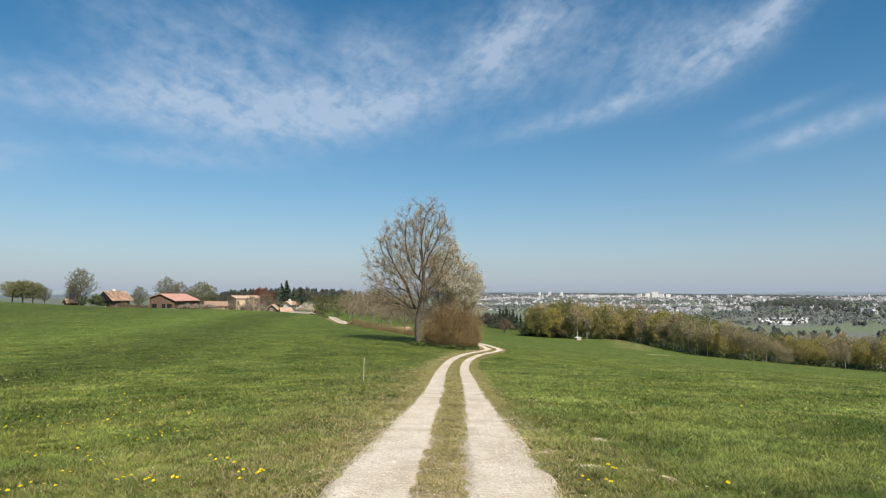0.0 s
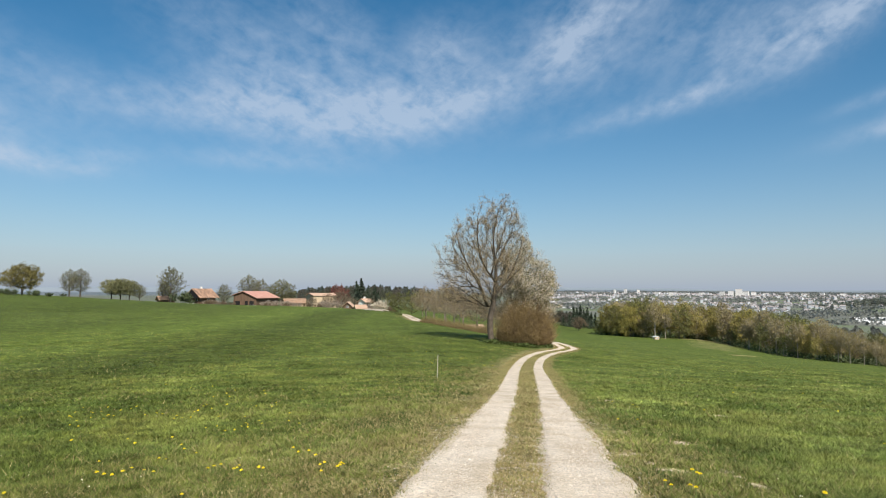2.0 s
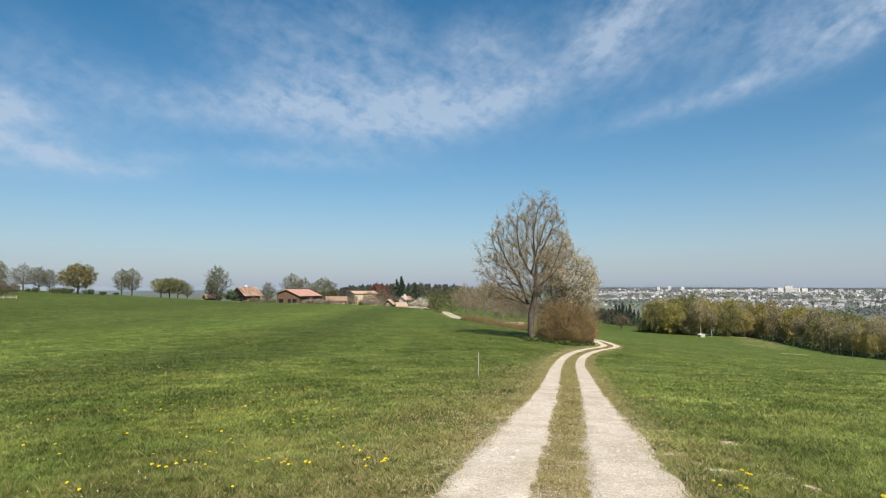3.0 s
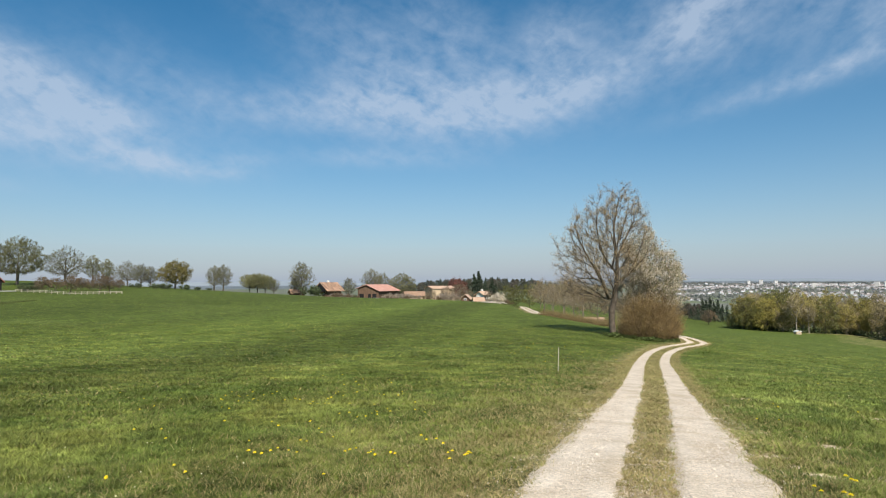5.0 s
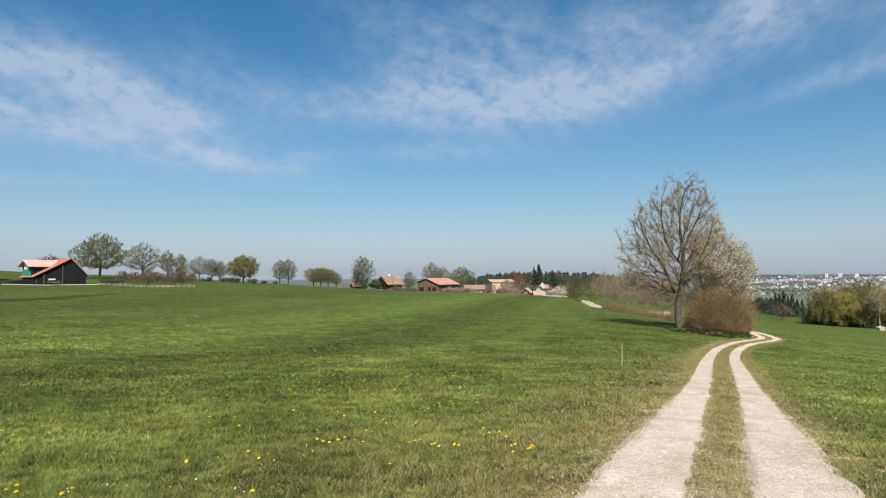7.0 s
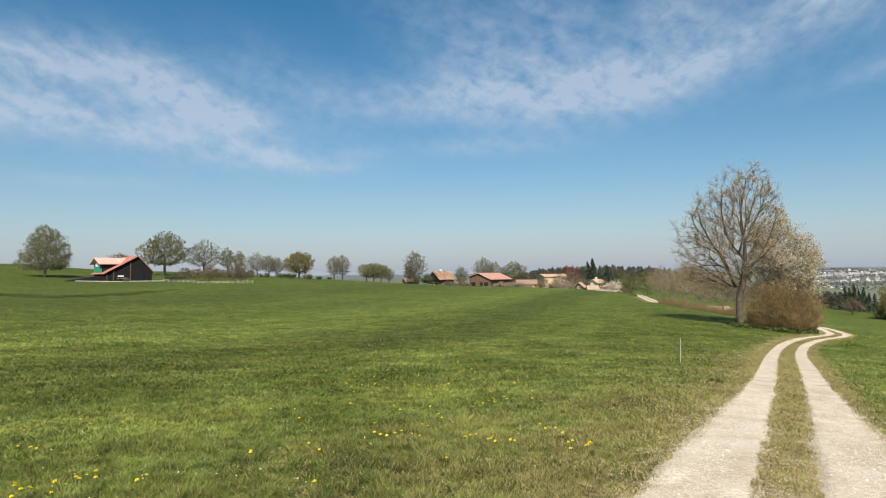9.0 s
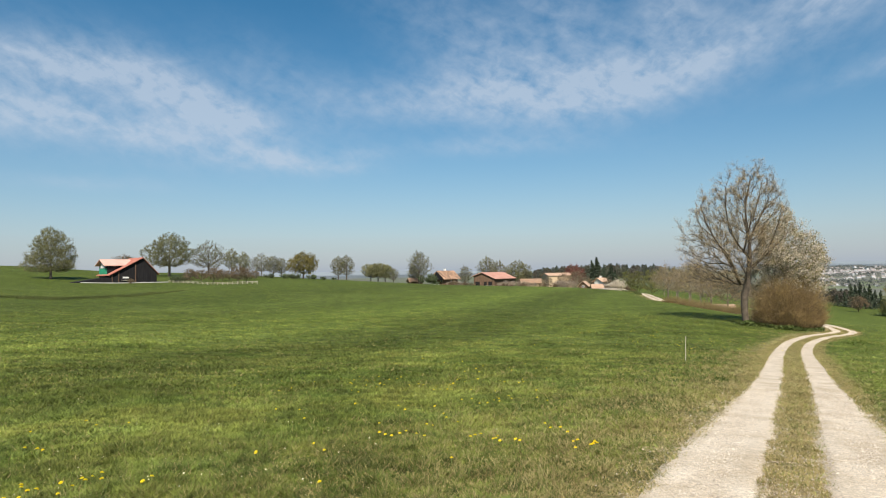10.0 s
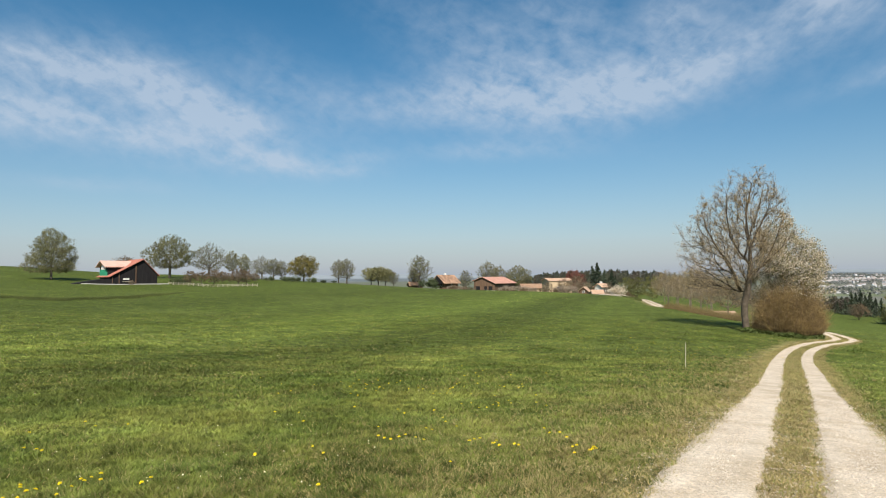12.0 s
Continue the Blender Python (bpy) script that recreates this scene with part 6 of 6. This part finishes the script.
def block(m, label, wide, deep, tall, floors):
    """A flat-roofed block with rows of windows."""
    ob = thing("apartment_block", m, label, "building", "large blocks of the town")
    part("wall", boxes((-wide / 2, 0, -4, wide / 2, deep, tall)), M["white_wall"], ob)
    part("roof", boxes((-wide / 2 - 0.4, -0.4, tall, wide / 2 + 0.4, deep + 0.4, tall + 0.8)), M["city_roof"], ob)
    for k in range(floors):
        z = (k + 0.35) * tall / floors
        part("window_row", boxes((-wide / 2 + 1, -0.25, z, wide / 2 - 1, 0, z + tall / floors * 0.3)), M["city_roof"], ob)
    return ob


for b, d, w, t, fl in ((18.9, 2900, 26, 32, 7), (18.3, 2880, 20, 24, 6), (19.4, 2900, 22, 23, 5), (20.0, 2920, 20, 20, 4), (17.6, 2900, 18, 22, 5), (9.8, 3150, 14, 26, 7), (8.9, 3180, 10, 22, 5), (10.9, 3150, 12, 22, 6), (12.4, 3050, 22, 14, 4),
                       (13.6, 3000, 20, 15, 4), (14.8, 3000, 24, 13, 4), (16.0, 2950, 20, 16, 4), (20.9, 2950, 22, 14, 4), (22.4, 3000, 16, 16, 4), (23.6, 3000, 22, 12, 4), (24.8, 3050, 16, 14, 4), (26.2, 3100, 20, 11, 3),
                       (34.5, 2900, 5, 25, 7), (33.2, 2800, 24, 12, 3), (35.4, 2850, 20, 11, 3)):
    block(toward(b, d, 12 * math.sin(b * 7)), "pale apartment block on the far slope", w, 16, t, fl)
for k, (b, d, w) in enumerate(((27.0, 1060, 30), (27.6, 1020, 44), (28.4, 1010, 40), (29.0, 1060, 50), (28.1, 1120, 60), (27.4, 1120, 40), (26.6, 1130, 24), (29.4, 1120, 40))):
    gabled("terrace_house", toward(b, d, -84), "white-roofed terrace house below the wood", 8.5, w * 0.5, 2.4, 4.8, "white_wall", "white_roof", [("right", 3, 0.6, 2.4, 1.2)], 0.3)

def distant_ridge():
    """The hills at the horizon, beyond everything else; their blue is haze put into the colour."""
    b = np.radians(np.arange(-80, 55, 0.25))
    top = 18 + 7 * np.sin(b * 9 + 1) + 5 * np.sin(b * 23 + 2) + 2.5 * np.sin(b * 61) + 16 * np.exp(-((np.degrees(b) - 2) / 9) ** 2)
    x, y = 4960 * np.sin(b), 4960 * np.cos(b)
    v = np.concatenate([np.stack([x, y, 0 * x - 60], 1), np.stack([x, y, top * 0.6], 1), np.stack([x * 1.006, y * 1.006, top], 1)])
    n = len(b)
    i = np.arange(n - 1)
    f = np.concatenate([np.stack([i + k * n, i + 1 + k * n, i + 1 + (k + 1) * n, i + (k + 1) * n], 1) for k in (0, 1)])
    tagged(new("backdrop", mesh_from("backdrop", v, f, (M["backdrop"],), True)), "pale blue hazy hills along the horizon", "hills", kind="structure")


distant_ridge()

# ---- flowers and pebbles ----
flower = thing("dandelion", foot(-16.2, 6.7), "yellow dandelion flower head on a short stem", "flower", "dandelions in the meadow")
bm = bmesh.new()
for ring, (count, reach, lift) in enumerate(((16, 0.021, 0.004), (13, 0.016, 0.010), (9, 0.010, 0.014))):
    for k in range(count):
        a = 6.283 * (k + 0.5 * (ring % 2)) / count
        w = 0.0034
        c, s = math.cos(a), math.sin(a)
        bm.faces.new([bm.verts.new(v) for v in ((0, 0, 0.075), (c * reach * 0.8 - s * w, s * reach * 0.8 + c * w, 0.075 + lift), (c * reach, s * reach, 0.073 + lift), (c * reach * 0.8 + s * w, s * reach * 0.8 - c * w, 0.075 + lift))])
part("head", bm, M["yellow"], flower)
bm = bmesh.new()
bmesh.ops.create_cone(bm, cap_ends=True, segments=6, radius1=0.003, radius2=0.0022, depth=0.09, matrix=Matrix.Translation((0, 0, 0.03)))
part("stem", bm, M["stem"], flower)
rng = random.Random(90)
# clusters of dandelions by bearing, distance, how many, how far they spread: in the meadow, then by the track and in the other field
MEADOW = [(-15.9, 6.8, 5, 0.12), (-24.5, 7.2, 6, 0.15), (-26.8, 7.3, 3, 0.1), (-33.0, 7.7, 7, 0.2), (-30.5, 8.4, 2, 0.1), (-27.9, 13.4, 9, 0.4), (-22.9, 11.4, 12, 0.4), (-33.9, 10.3, 3, 0.2), (-31.4, 9.3, 5, 0.4), (-60.6, 6.3, 6, 0.15),
          (-63.6, 6.6, 5, 0.15), (-58.8, 6.5, 5, 0.2), (-62.9, 8.5, 3, 0.2), (-61.0, 10.0, 2, 0.3), (-58.3, 9.8, 2, 0.3), (-41.5, 7.1, 3, 0.25), (-40.7, 5.5, 1, 0.1), (-30.2, 6.2, 1, 0.1), (-19.2, 8.2, 3, 0.15), (-18.3, 7.4, 3, 0.15),
          (-38.2, 14.4, 14, 1.0), (-33.1, 14.4, 16, 1.0), (-41.0, 10.2, 4, 0.6)]
VERGE = [(12.7, 6.1, 2, 0.08), (15.3, 6.7, 3, 0.12), (15.8, 6.1, 2, 0.1), (24.5, 6.6, 1, 0.05), (8.3, 11.9, 2, 0.2), (27.0, 18.0, 6, 2.0), (15.9, 23.0, 6, 1.5), (10.3, 15.2, 4, 0.5), (30.8, 11.2, 2, 0.6), (-10.5, 42.0, 40, 3.5), (-6.0, 33.0, 14, 2.0),
         (-26.0, 19.0, 16, 2.2), (-14.0, 36.0, 18, 3.0), (-24.3, 14.0, 10, 0.8)]
for b, d, n, spread in MEADOW + VERGE:
    c = at(b, d)
    for k in range(n):
        x, y = c.x + rng.gauss(0, spread), c.y + rng.gauss(0, spread)
        copy_thing(flower, Matrix.Translation((x, y, height(x, y))) @ Matrix.Rotation(rng.gauss(0, 0.25), 4, "X") @ Matrix.Rotation(rng.random() * 6.28, 4, "Z") @ Matrix.Scale(rng.uniform(0.75, 1.1) * (1.0 if d < 16 else 1.25), 4))


def build_pebbles():
    rng = np.random.default_rng(19)
    n = 30000
    k = rng.integers(np.searchsorted(LINE[:, 1], 3.2), np.searchsorted(LINE[:, 1], 16), n)
    off = np.where(rng.random(n) < 0.5, -0.66, 0.66) + rng.normal(0, 0.29, n)
    x, y = LINE[k, 0] + SIDE[k, 0] * off + rng.uniform(-0.1, 0.1, n), LINE[k, 1] + SIDE[k, 1] * off + rng.uniform(-0.15, 0.15, n)
    z = heights(x, y) + 0.0
    s = np.exp(rng.normal(-5.2, 0.42, n))
    corner = np.array([(1, 0, 0), (0, 1, 0), (-1, 0, 0), (0, -1, 0), (0, 0, 0.7), (0, 0, -0.7)])
    v = corner[None] * s[:, None, None] * rng.uniform(0.6, 1.3, (n, 6, 1))
    t = rng.uniform(0, 6.28, n)
    c, q = np.cos(t)[:, None], np.sin(t)[:, None]
    v = np.stack([v[..., 0] * c - v[..., 1] * q, v[..., 0] * q + v[..., 1] * c, v[..., 2]], -1) + np.stack([x, y, z], 1)[:, None]
    f = np.array([(0, 1, 4), (1, 2, 4), (2, 3, 4), (3, 0, 4), (1, 0, 5), (2, 1, 5), (3, 2, 5), (0, 3, 5)])
    faces = (np.arange(n) * 6)[:, None, None] + f[None]
    tagged(new("pebbles", mesh_from("pebbles", v.reshape(-1, 3), faces.reshape(-1, 3), (M["pebble"],))), "loose pale limestone pebbles on the wheel tracks", "gravel", kind="stuff")


build_pebbles()
